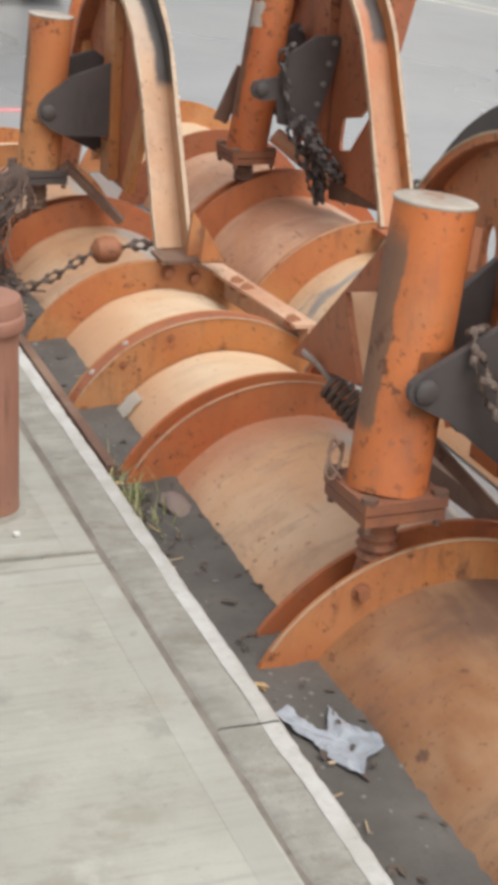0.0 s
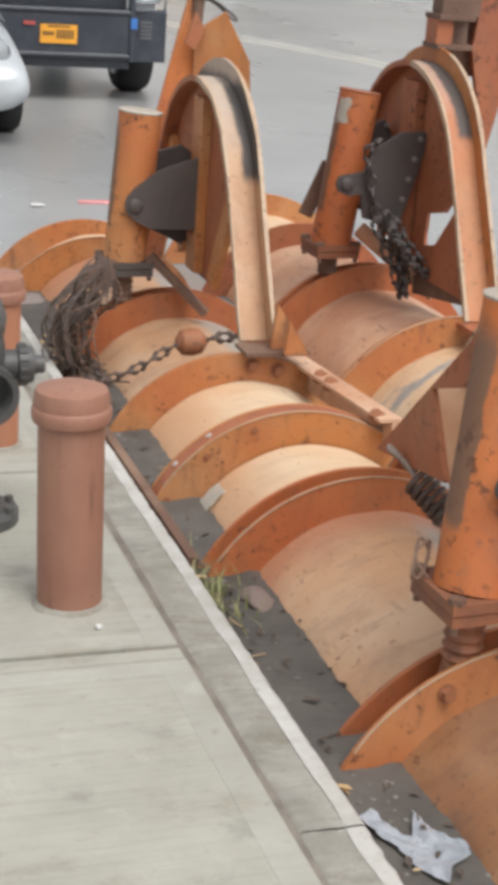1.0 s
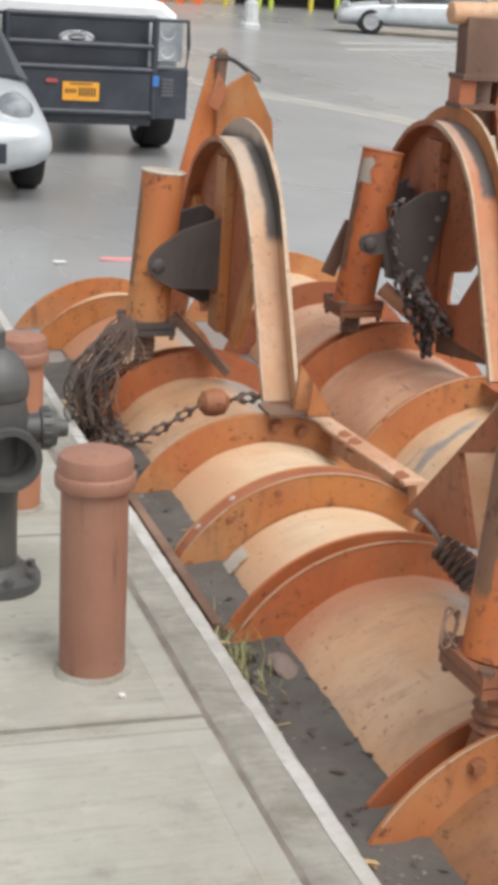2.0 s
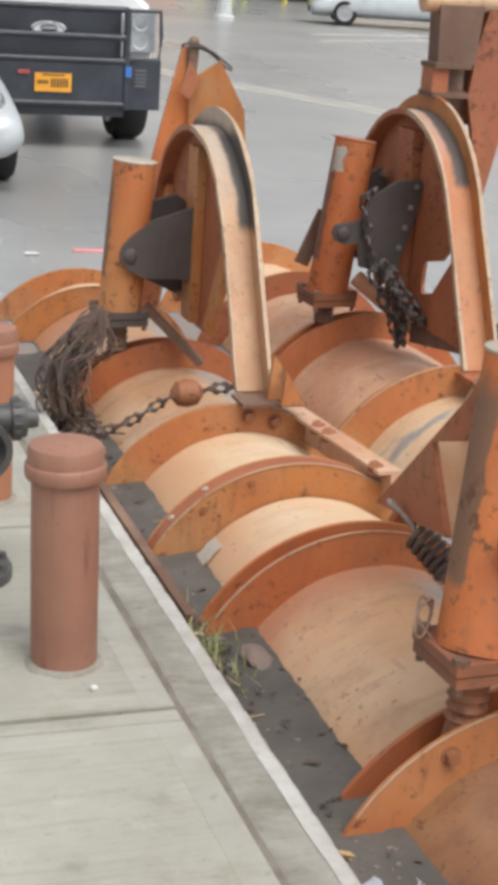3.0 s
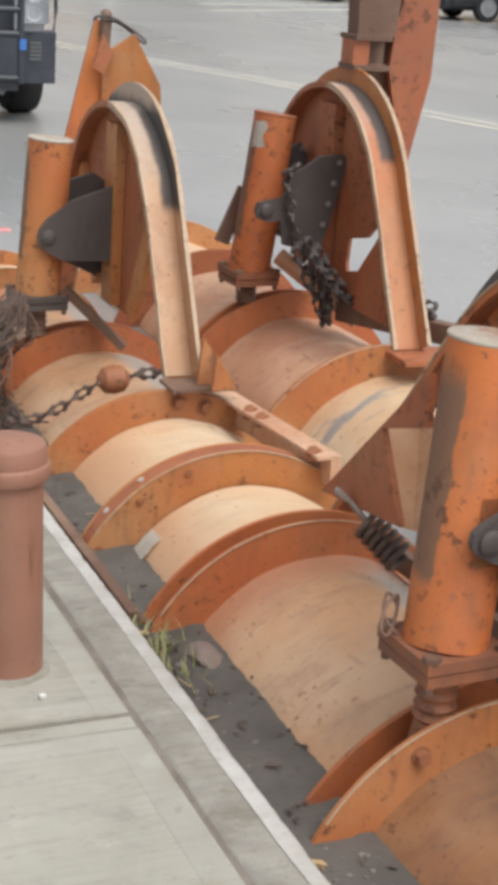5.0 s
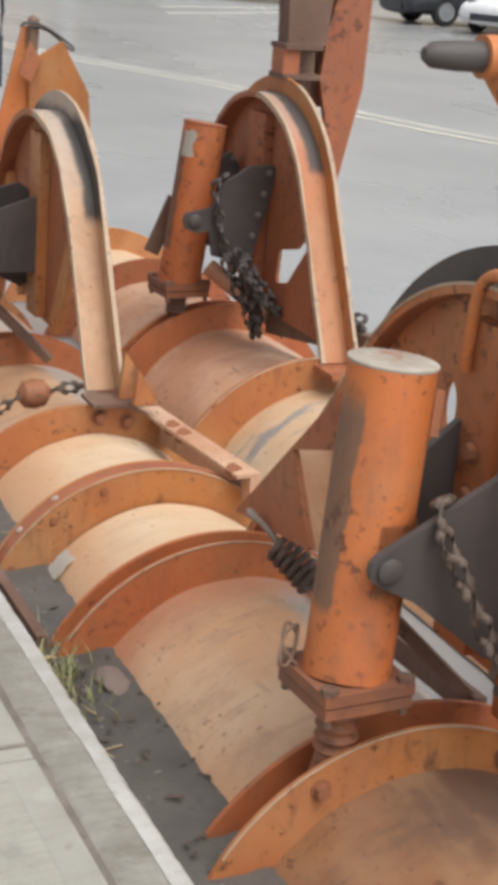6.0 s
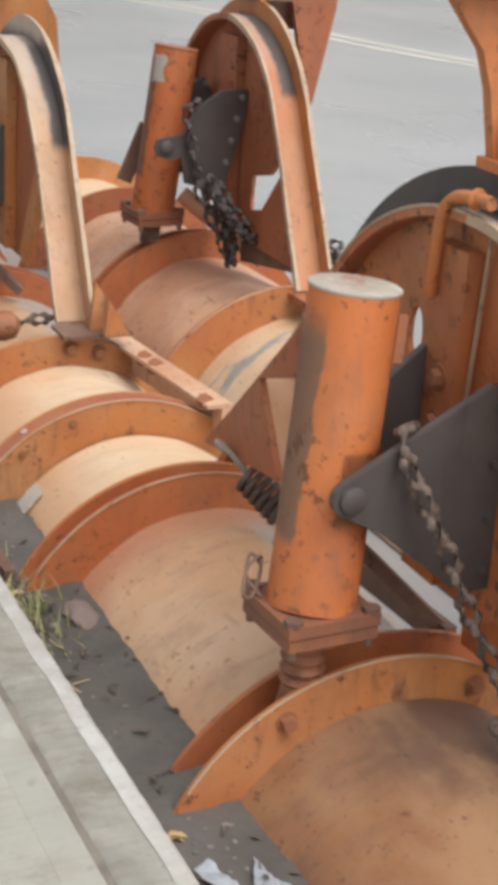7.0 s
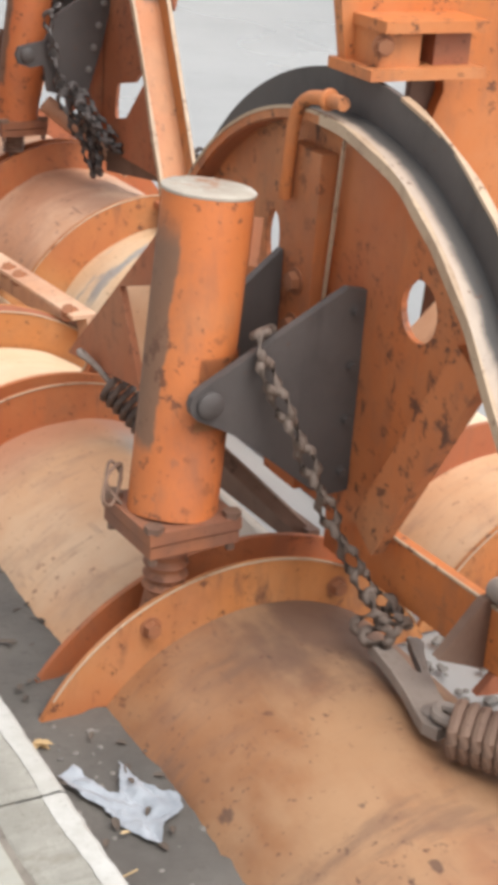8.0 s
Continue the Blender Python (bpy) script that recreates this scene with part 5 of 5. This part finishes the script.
STONE = plain("grey_gravel", (0.13, 0.12, 0.11), 0.8, 0, (0.22, 0.20, 0.18))
LEAF = plain("dry_leaf", (0.40, 0.27, 0.13), 0.7, 0, (0.55, 0.42, 0.24))
DARKLEAF = plain("rotten_leaf", (0.065, 0.05, 0.04), 0.8, 0, (0.12, 0.09, 0.07))


def pebbles(bm, count, where, lo, hi):
    for _ in range(count):
        x, y = where()
        s = rng.uniform(lo, hi) * (1 if rng.random() < 0.92 else 1.8)
        c = bmesh.ops.create_icosphere(bm, subdivisions=1, radius=s)["verts"]
        k = (rng.uniform(0.7, 1.3), rng.uniform(0.7, 1.3), rng.uniform(0.4, 0.7))
        for v in c:
            v.co = Vector((v.co[0] * k[0] + x, v.co[1] * k[1] + y, v.co[2] * k[2] + ROAD + 0.016 + s * 0.2))


bm = bmesh.new()
pebbles(bm, 300, lambda: (rng.uniform(0.01, 0.27), rng.uniform(0.9, 5.6)), 0.003, 0.007)
pebbles(bm, 260, lambda: (rng.uniform(0.93, 1.08), rng.uniform(3.5, 5.6)), 0.004, 0.012)
pebbles(bm, 120, lambda: (rng.uniform(0.95, 1.12), rng.uniform(1.0, 2.0)), 0.004, 0.014)
whole("gravel", bm, STONE, "loose grey grit scattered in the gutter", "gravel", "stuff")


def leaves(bm, count, where, lo, hi):
    for _ in range(count):
        x, y = where()
        s, a = rng.uniform(lo, hi), rng.uniform(0, math.tau)
        pts = [(1, 0), (0.35, 0.42), (-0.5, 0.34), (-1, 0), (-0.5, -0.34), (0.35, -0.42)]
        z, tl = ROAD + 0.02 + rng.uniform(0, 0.012), rng.uniform(-0.5, 0.5)
        mid = [bm.verts.new((x + s * (u * math.cos(a) - v * math.sin(a)), y + s * (u * math.sin(a) + v * math.cos(a)), z + s * (abs(v) * 0.5 + u * tl * 0.4))) for u, v in pts]
        bm.faces.new((mid[0], mid[1], mid[2], mid[3]))
        bm.faces.new((mid[0], mid[3], mid[4], mid[5]))


bm = bmesh.new()
leaves(bm, 16, lambda: (rng.uniform(0.01, 0.09), rng.uniform(1.5, 5.2)), 0.006, 0.012)
leaves(bm, 60, lambda: (rng.gauss(0.04, 0.06), rng.gauss(4.95, 0.22)), 0.012, 0.028)
for x, y, s in ((0.03, 3.64, 0.03), (0.02, 3.10, 0.026), (0.05, 3.02, 0.018), (0.05, 1.93, 0.02)):
    leaves(bm, 3, lambda: (x + rng.uniform(-0.01, 0.01), y + rng.uniform(-0.02, 0.02)), s * 0.8, s * 1.2)
whole("dry_leaves", bm, LEAF, "scattered dry tan leaves along the kerb", "leaves", "stuff")
bm = bmesh.new()
leaves(bm, 170, lambda: (rng.uniform(0.02, 0.26), rng.uniform(1.0, 5.4)), 0.008, 0.02)
whole("rotten_leaves", bm, DARKLEAF, "dark rotten leaf scraps in the gutter", "leaves", "stuff")
bm = bmesh.new()
for i in range(9):
    x, y, a, l = rng.uniform(0.02, 0.2), rng.uniform(1.2, 5.2), rng.uniform(0, math.tau), rng.uniform(0.02, 0.06)
    rod(bm, (x, y, ROAD + 0.022), (x + l * math.cos(a), y + l * math.sin(a), ROAD + 0.03), 0.0018, None, 5)
whole("twigs", bm, LEAF, "thin dry twigs in the gutter", "twigs", "stuff")
bm = bmesh.new()
for v in bmesh.ops.create_icosphere(bm, subdivisions=3, radius=0.045)["verts"]:
    k = 1 + 0.35 * noise.noise(v.co * 22) + 0.1 * noise.noise(v.co * 60)
    v.co = Vector((0.175 + v.co[0] * k, 2.88 + v.co[1] * k * 1.5, ROAD + 0.018 + max(v.co[2] * k * 0.7, -0.015)))
whole("rock", bm, plain("brownish_rock", (0.20, 0.15, 0.13), 0.85, 0, (0.30, 0.235, 0.20)), "dull brownish rock lying beside the grass", "rock", smooth=True)
PINKP = plain("pink_litter", (0.62, 0.25, 0.25), 0.5)
WHITEP = plain("white_litter", (0.7, 0.7, 0.68), 0.5)
for x, y, sx, sy, m, lab in ((0.98, 8.55, 0.10, 0.03, PINKP, "flat pink plastic scrap on the road"), (0.60, 8.44, 0.04, 0.03, WHITEP, "crumpled white paper scrap on the road"),
                             (-0.34, 2.60, 0.008, 0.006, WHITEP, "tiny white fleck on the pavement")):
    bm = block(bmesh.new(), (x - sx, y - sy, (ROAD if y > 5 else 0) + 0.001), (x + sx, y + sy, (ROAD if y > 5 else 0) + 0.014))
    for v in bm.verts:
        v.co += Vector((rng.uniform(-0.2, 0.2) * sx, rng.uniform(-0.3, 0.3) * sy, 0))
    bmesh.ops.bevel(bm, geom=bm.edges[:], offset=0.003, segments=1, affect="EDGES")
    whole("litter", bm, m, lab, "litter")

# ---- road markings ----
for off in (-0.16, 0.16):
    bm = bmesh.new()
    pts = smooth_path([(2.9 + off, 28.0, 0), (4.6 + off, 23.0, 0), (5.75 + off, 19.4, 0), (6.52 + off, 17.2, 0), (7.15 + off, 14.3, 0), (7.60 + off, 12.85, 0), (8.8 + off, 9.3, 0)], 8)
    rows = [[bm.verts.new((p[0] + s * 0.055, p[1], ROAD + 0.004)) for s in (-1, 1)] for p in pts]
    for p, q in zip(rows, rows[1:]):
        bm.faces.new((p[0], p[1], q[1], q[0]))
    whole("lane_line", bm, LANE, "worn pale double centre line on the road", "road marking", "structure")
for y, x0, x1 in ((31.2, 11.0, 16.5), (33.4, 11.6, 18.0)):
    bm = bmesh.new()
    beam(bm, (x0, y, ROAD + 0.002), (x1, y + 3.2, ROAD + 0.002), 0.14, 0.006)
    whole("road_stripe", bm, LANE, "faded white stripe on the road", "road marking", "structure")

# ---- vehicles ----
CARWHITE = plain("white_truck_paint", (0.72, 0.73, 0.74), 0.3, 0, (0.66, 0.67, 0.68))
CARBLACK = plain("black_truck_trim", (0.027, 0.032, 0.043), 0.38, 0, (0.042, 0.048, 0.060))
SILVER = plain("silver_car_paint", (0.52, 0.55, 0.57), 0.28, 0.35, (0.46, 0.49, 0.51))
DARKCAR = plain("dark_suv_paint", (0.03, 0.032, 0.038), 0.3)
TYRE = plain("black_tyre_rubber", (0.018, 0.018, 0.019), 0.8)
RIM = plain("grey_alloy_rim", (0.45, 0.46, 0.47), 0.35, 0.6)
GLASS = plain("tinted_window_glass", (0.03, 0.035, 0.04), 0.08)
LAMPGLASS = plain("clear_headlight_lens", (0.44, 0.46, 0.48), 0.10, 0.5, (0.26, 0.28, 0.30))
PLATE = plain("orange_plate", (0.78, 0.36, 0.03), 0.5, 0, (0.70, 0.31, 0.03))
BLUE = plain("blue_sticker", (0.05, 0.19, 0.55), 0.5)
REDDOT = plain("red_marker", (0.42, 0.08, 0.07), 0.5)
SLOT = plain("grey_slot_plastic", (0.13, 0.135, 0.145), 0.5)
CHROME = plain("dull_chrome", (0.55, 0.56, 0.58), 0.25, 0.8)


def wheel(parent, c, axis, r, w):
    c, ax = Vector(c), Vector(axis).normalized()
    t = part("tyre", turned(bmesh.new(), c - ax * w / 2, ax, [(r * 0.66, 0), (r * 0.92, 0.0), (r, w * 0.18), (r, w * 0.82), (r * 0.92, w), (r * 0.66, w)], 30), TYRE, parent, smooth=True)
    for s in (-1, 1):
        bm = turned(bmesh.new(), c + ax * s * (w / 2 + 0.001), ax * s, [(r * 0.64, 0), (r * 0.62, 0.02), (r * 0.5, 0.01), (r * 0.18, 0.018), (0.01, 0.026)], 24)
        part("rim", bm, RIM, t, smooth=True)
    return t


tx, ty = 1.655, 13.25
truck = thing("pickup_truck", (tx, ty + 2.5, ROAD), "white pickup truck with a black push guard, front towards the plows", "truck")
hood = [(-0.96, 0.62), (0.96, 0.62), (0.985, 0.95), (0.93, 1.14), (0.80, 1.24), (-0.80, 1.24), (-0.93, 1.14), (-0.985, 0.95)]
bm, rings = bmesh.new(), []
for y, k, lift in ((0.20, 0.965, -0.05), (0.30, 1.0, 0.0), (1.5, 1.01, 0.06), (5.2, 1.01, 0.06)):
    rings.append([bm.verts.new((tx + u * k, ty + y, ROAD + 0.12 + v + (lift if v > 1 else 0))) for u, v in hood])
for p, q in zip(rings, rings[1:]):
    for i in range(8):
        bm.faces.new((p[i], p[(i + 1) % 8], q[(i + 1) % 8], q[i]))
bm.faces.new(rings[0][::-1])
bm.faces.new(rings[-1])
part("body", bm, CARWHITE, truck, "white bonnet and wings", bevel=0.03)
bm, rings = bmesh.new(), []
for y, z, w in ((1.45, 1.35, 0.90), (2.2, 1.98, 0.76), (3.6, 2.0, 0.76), (4.0, 1.35, 0.90)):
    rings.append([bm.verts.new((tx + s * w, ty + y, ROAD + zz)) for s, zz in ((-1, 1.30), (1, 1.30), (1, z), (-1, z))])
for p, q in zip(rings, rings[1:]):
    for i in range(4):
        bm.faces.new((p[i], p[(i + 1) % 4], q[(i + 1) % 4], q[i]))
bm.faces.new(rings[0][::-1])
bm.faces.new(rings[-1])
part("cab", bm, GLASS, truck, "dark cab windows", bevel=0.04)
part("grille", block(bmesh.new(), (tx - 0.66, ty + 0.10, ROAD + 0.70), (tx + 0.64, ty + 0.26, ROAD + 1.22)), CARBLACK, truck, "dark grille", bevel=0.02)
bm = bmesh.new()
block(bm, (tx - 0.98, ty - 0.02, ROAD + 0.36), (tx + 0.985, ty + 0.20, ROAD + 0.80))
part("bumper", bm, CARBLACK, truck, "black bumper", bevel=0.05)
part("valance", block(bmesh.new(), (tx - 0.66, ty + 0.0, ROAD + 0.29), (tx + 0.66, ty + 0.18, ROAD + 0.46)), CARBLACK, truck, "black lower valance", bevel=0.03)
guard = part("push_guard", block(bmesh.new(), (tx - 0.66, ty - 0.06, ROAD + 0.38), (tx + 0.66, ty - 0.02, ROAD + 0.78)), CARBLACK, truck, "black push guard plate", bevel=0.01)
for z in (0.40, 0.78, 0.985, 1.225):
    part("guard_rail", rod(bmesh.new(), (tx - 0.66, ty - 0.05, ROAD + z), (tx + 0.66, ty - 0.05, ROAD + z), 0.028, None, 12), CARBLACK, guard, smooth=True)
for x in (-0.66, 0.66):
    part("guard_upright", rod(bmesh.new(), (tx + x, ty - 0.05, ROAD + 0.36), (tx + x, ty - 0.05, ROAD + 1.24), 0.032, None, 12), CARBLACK, guard, smooth=True)
oval = Matrix.Translation((tx - 0.02, ty + 0.10, ROAD + 1.03)) @ Matrix.Diagonal((1.45, 1, 0.58, 1))
bm = turned(bmesh.new(), (0, 0, 0), (0, -1, 0), [(0.11, 0), (0.11, 0.012), (0.095, 0.016), (0.09, 0.012)], 28)
bm.transform(oval)
badge = part("badge", bm, CHROME, guard, "plain oval badge", True)
bm = turned(bmesh.new(), (0, 0, 0), (0, -1, 0), [(0.093, 0.008), (0.05, 0.0125), (0.01, 0.013)], 28)
bm.transform(oval)
part("badge_field", bm, GLASS, badge, "dark badge field", True)
bm = turned(bmesh.new(), (0, 0, 0), (0, -1, 0), [(0.055, 0.011), (0.05, 0.016), (0.01, 0.017)], 20)
bm.transform(oval @ Matrix.Diagonal((1.0, 1, 0.5, 1)))
part("badge_mark", bm, CHROME, badge, "pale plain mark", True)
for s in (-1, 1):
    h = part("headlight", block(bmesh.new(), (tx + s * 0.70, ty + 0.12, ROAD + 0.86), (tx + s * 0.955, ty + 0.34, ROAD + 1.20)), LAMPGLASS, truck, "clear stacked headlight", bevel=0.03)
    for z in (0.95, 1.11):
        part("reflector", turned(bmesh.new(), (tx + s * 0.82, ty + 0.125, ROAD + z), (0, -1, 0), [(0.07, 0), (0.07, 0.008), (0.05, 0.004), (0.01, 0.003)], 18), CHROME, h, smooth=True)
    f = part("lamp_guard", tube(bmesh.new(), [(tx + s * 0.66, ty - 0.04, ROAD + 1.22), (tx + s * 0.98, ty + 0.04, ROAD + 1.22), (tx + s * 1.0, ty + 0.06, ROAD + 1.0), (tx + s * 0.98, ty + 0.04, ROAD + 0.80), (tx + s * 0.66, ty - 0.04, ROAD + 0.80)], 0.018, 8), CARBLACK, guard, "bent tube round the headlight")
    bm = bmesh.new()
    for k in range(5):
        block(bm, (tx + s * 0.745, ty - 0.035, ROAD + 0.56 + k * 0.034), (tx + s * 0.85, ty - 0.012, ROAD + 0.578 + k * 0.034))
    part("bumper_slots", bm, SLOT, truck, "grey slotted panel")
    wheel(truck, (tx + s * 0.88, ty + 0.86, ROAD + 0.40), (1, 0, 0), 0.40, 0.29)
    wheel(truck, (tx + s * 0.83, ty + 4.3, ROAD + 0.40), (1, 0, 0), 0.40, 0.27)
pl = part("number_plate", block(bmesh.new(), (tx - 0.163, ty - 0.078, ROAD + 0.50), (tx + 0.163, ty - 0.066, ROAD + 0.66)), PLATE, truck, "orange-yellow number plate", bevel=0.004)
bm = bmesh.new()
for i in range(6):
    block(bm, (tx - 0.02 + i * 0.027, ty - 0.081, ROAD + 0.54), (tx - 0.003 + i * 0.027, ty - 0.078, ROAD + 0.615))
for i in range(4):
    block(bm, (tx - 0.14 + i * 0.026, ty - 0.081, ROAD + 0.565), (tx - 0.122 + i * 0.026, ty - 0.078, ROAD + 0.60))
block(bm, (tx - 0.10, ty - 0.081, ROAD + 0.638), (tx + 0.10, ty - 0.078, ROAD + 0.65))
part("plate_bars", bm, plain("plate_dark_marks", (0.10, 0.05, 0.02), 0.6), pl, "dark bars on the plate")
part("blue_sticker", block(bmesh.new(), (tx + 0.645, ty - 0.092, ROAD + 0.65), (tx + 0.70, ty - 0.080, ROAD + 0.74)), BLUE, truck, "small blue sticker")
part("red_marker", block(bmesh.new(), (tx - 0.31, ty - 0.078, ROAD + 0.65), (tx - 0.21, ty - 0.062, ROAD + 0.68)), REDDOT, truck, "small red marker")


def car(name, at, heading, length, height, width, paint, label, mirrors=True):
    """A parked car: lofted body, glasshouse, wheels, lamps and bumpers. heading: degrees of its nose from +x."""
    c = thing(name, (at[0], at[1], ROAD), label, "car")
    h = radians(heading)
    fx, fy = math.cos(h), math.sin(h)

    def w(u, v, z):
        return Vector((at[0] + fx * u - fy * v, at[1] + fy * u + fx * v, ROAD + z))
    L, W, H = length / 2, width / 2, height
    lower = [(-L, 0.60, 0.84), (-L + 0.15, 0.66, 0.92), (-L * 0.55, 0.66, 0.98), (0, 0.62, 1.0), (L * 0.5, 0.58, 0.98), (L * 0.78, 0.52, 0.93), (L - 0.16, 0.45, 0.94), (L, 0.37, 0.84)]
    bm, rings = bmesh.new(), []
    for u, top, k in lower:
        top, k = top * H * 1.03, k * 1.03
        sec = [(-W * k, 0.19), (-W * k * 1.02, 0.45), (-W * k * 0.97, top - 0.10), (-W * k * 0.82, top), (W * k * 0.82, top), (W * k * 0.97, top - 0.10), (W * k * 1.02, 0.45), (W * k, 0.19)]
        rings.append([bm.verts.new(w(u, v, z)) for v, z in sec])
    for p, q in zip(rings, rings[1:]):
        for i in range(8):
            bm.faces.new((p[i], p[(i + 1) % 8], q[(i + 1) % 8], q[i]))
    bm.faces.new(rings[0][::-1])
    bm.faces.new(rings[-1])
    body = part("body", bm, paint, c, "", True)
    body.data.set_sharp_from_angle(angle=math.pi)
    rounded = body.modifiers.new("rounded", "SUBSURF")
    rounded.levels = rounded.render_levels = 2
    bm, rings = bmesh.new(), []
    belt = 0.60 * H
    for u, z, k in ((-L * 0.82, belt, 0.80), (-L * 0.45, H * 0.97, 0.66), (0.05, H, 0.66), (L * 0.18, H * 0.95, 0.66), (L * 0.52, belt - 0.02, 0.82)):
        rings.append([bm.verts.new(w(u, v, zz)) for v, zz in ((-W * 0.92, belt - 0.06), (-W * k, z), (W * k, z), (W * 0.92, belt - 0.06))])
    for p, q in zip(rings, rings[1:]):
        for i in range(4):
            bm.faces.new((p[i], p[(i + 1) % 4], q[(i + 1) % 4], q[i]))
    bm.faces.new(rings[0][::-1])
    bm.faces.new(rings[-1])
    part("glasshouse", bm, GLASS, c, "dark car windows", True)
    bm = bmesh.new()
    block(bm, (-L * 0.42, -W * 0.66, H * 0.965), (L * 0.14, W * 0.66, H * 1.005))
    bm.transform(Matrix.Translation((at[0], at[1], ROAD)) @ Matrix.Rotation(h, 4, "Z"))
    part("roof", bm, paint, c, bevel=0.02)
    for u in (L * 0.60, -L * 0.60):
        for v in (-1, 1):
            wheel(c, w(u, v * (W - 0.105), 0.315), (-fy, fx, 0), 0.315, 0.2)
    for v in (-1, 1):
        bm = bmesh.new()
        turned(bm, w(L - 0.36, v * W * 0.66, 0.64 * H / 1.4), (fx, fy, -0.15), [(0.13, 0), (0.14, 0.1), (0.10, 0.18), (0.03, 0.21)], 16)
        part("headlight", bm, LAMPGLASS, c, "clear swept headlight", True)
        bm = block(bmesh.new(), (-L - 0.01, v * W * 0.6 - 0.15, 0.62), (-L + 0.08, v * W * 0.6 + 0.15, 0.78))
        bm.transform(Matrix.Translation((at[0], at[1], ROAD)) @ Matrix.Rotation(h, 4, "Z"))
        part("tail_light", bm, REDDOT, c, bevel=0.01)
        if mirrors:
            part("mirror", turned(bmesh.new(), w(L * 0.36, v * (W + 0.02), belt + 0.03), (-fy * v, fx * v, 0), [(0.05, 0), (0.08, 0.06), (0.06, 0.16), (0.02, 0.18)], 12), paint, c, smooth=True)
    bm = block(bmesh.new(), (L - 0.03, -0.5, 0.30), (L + 0.012, 0.5, 0.44))
    bm.transform(Matrix.Translation((at[0], at[1], ROAD)) @ Matrix.Rotation(h, 4, "Z"))
    part("lower_grille", bm, CARBLACK, c, "dark lower grille", bevel=0.01)
    return c


car("silver_car", (0.09, 12.75), -90, 4.5, 1.42, 1.80, SILVER, "silver car parked at the roadside with its nose forward", False)
car("silver_sedan", (15.7, 38.4), 162, 4.5, 1.43, 1.76, SILVER, "silver four-door sedan parked across the road")
car("dark_suv", (19.05, 31.95), 177, 4.7, 1.7, 1.88, DARKCAR, "dark sport utility car parked across the road")
car("white_car", (19.1, 29.6), 210, 4.6, 1.5, 1.8, CARWHITE, "white car parked across the road")

# ---- far side of the street ----
FACADE = plain("far_dark_wall", (0.06, 0.055, 0.052), 0.8, 0, (0.10, 0.09, 0.085))
FACADE_TAN = plain("far_tan_wall", (0.45, 0.36, 0.25), 0.8)
YELLOW = plain("yellow_post_paint", (0.55, 0.45, 0.05), 0.6)
LIME = plain("lime_post_paint", (0.42, 0.52, 0.06), 0.6)
BARRIER = plain("orange_barrier_plastic", (0.75, 0.16, 0.04), 0.5)
POLE = plain("pale_pole_paint", (0.55, 0.57, 0.57), 0.6)
right, ahead = Vector((0.95, -0.312, 0)), Vector((0.312, 0.95, 0))
spot = Vector((12.2, 52.5, ROAD))


def far_block(bm, s0, s1, d0, d1, z0, z1):
    v = [bm.verts.new(spot + right * s + ahead * d + Vector((0, 0, z))) for s in (s0, s1) for d in (d0, d1) for z in (z0, z1)]
    for f in ((0, 1, 3, 2), (4, 6, 7, 5), (0, 4, 5, 1), (2, 3, 7, 6), (0, 2, 6, 4), (1, 5, 7, 3)):
        bm.faces.new([v[i] for i in f])
    return bm


garage = thing("garage_building", spot + right * 5, "low dark garage building with open bays across the street", "building")
part("wall", far_block(bmesh.new(), -14, 2.5, 1.0, 1.4, 0, 6.0), FACADE_TAN, garage, "tan outer wall")
part("wall", far_block(bmesh.new(), 7.5, 40, 1.0, 1.4, 0, 6.0), FACADE_TAN, garage, "tan outer wall")
part("wall", far_block(bmesh.new(), 2.5, 7.5, 1.0, 1.4, 3.6, 6.0), FACADE_TAN, garage)
part("back_wall", far_block(bmesh.new(), 1.0, 9.0, 6.0, 6.3, 0, 6.0), FACADE, garage, "dark inside of the bay")
part("roof", far_block(bmesh.new(), -14, 40, 1.0, 8.0, 6.0, 6.3), FACADE, garage)
for s, m in ((2.2, YELLOW), (3.35, LIME), (3.75, LIME), (5.1, YELLOW), (6.0, LIME)):
    b = spot + right * s + ahead * 0.4
    p = thing("bay_post", b, "yellow-green guard post by the garage bay", "post", "garage guard posts")
    part("pipe", turned(bmesh.new(), b, (0, 0, 1), [(0.09, 0), (0.09, 1.1), (0.06, 1.16), (0.01, 1.18)], 14), m, p, smooth=True)
for s in (-1.4, -0.2, 1.0):
    b = spot + right * s + ahead * 0.0
    p = thing("road_barrier", b, "orange plastic road barrier by the garage", "barrier", "orange barriers")
    bm = far_block(bmesh.new(), s - 0.5, s + 0.5, -0.18, 0.18, 0.12, 0.95)
    part("panel", bm, BARRIER, p, bevel=0.05)
    for k in (-0.3, 0.3):
        part("foot", far_block(bmesh.new(), s + k - 0.12, s + k + 0.12, -0.28, 0.28, 0, 0.14), BARRIER, p, bevel=0.02)
pb_ = Vector((10.9, 37.9, ROAD))
pole = thing("street_pole", pb_, "pale painted street pole on a square base", "pole")
part("base", turned(bmesh.new(), pb_, (0, 0, 1), [(0.26, 0), (0.26, 0.10), (0.20, 0.14), (0.17, 0.62), (0.13, 0.66)], 8), POLE, pole)
part("shaft", turned(bmesh.new(), pb_ + Vector((0, 0, 0.6)), (0, 0, 1), [(0.10, 0), (0.085, 3.0), (0.06, 7.0)], 14), POLE, pole, smooth=True)
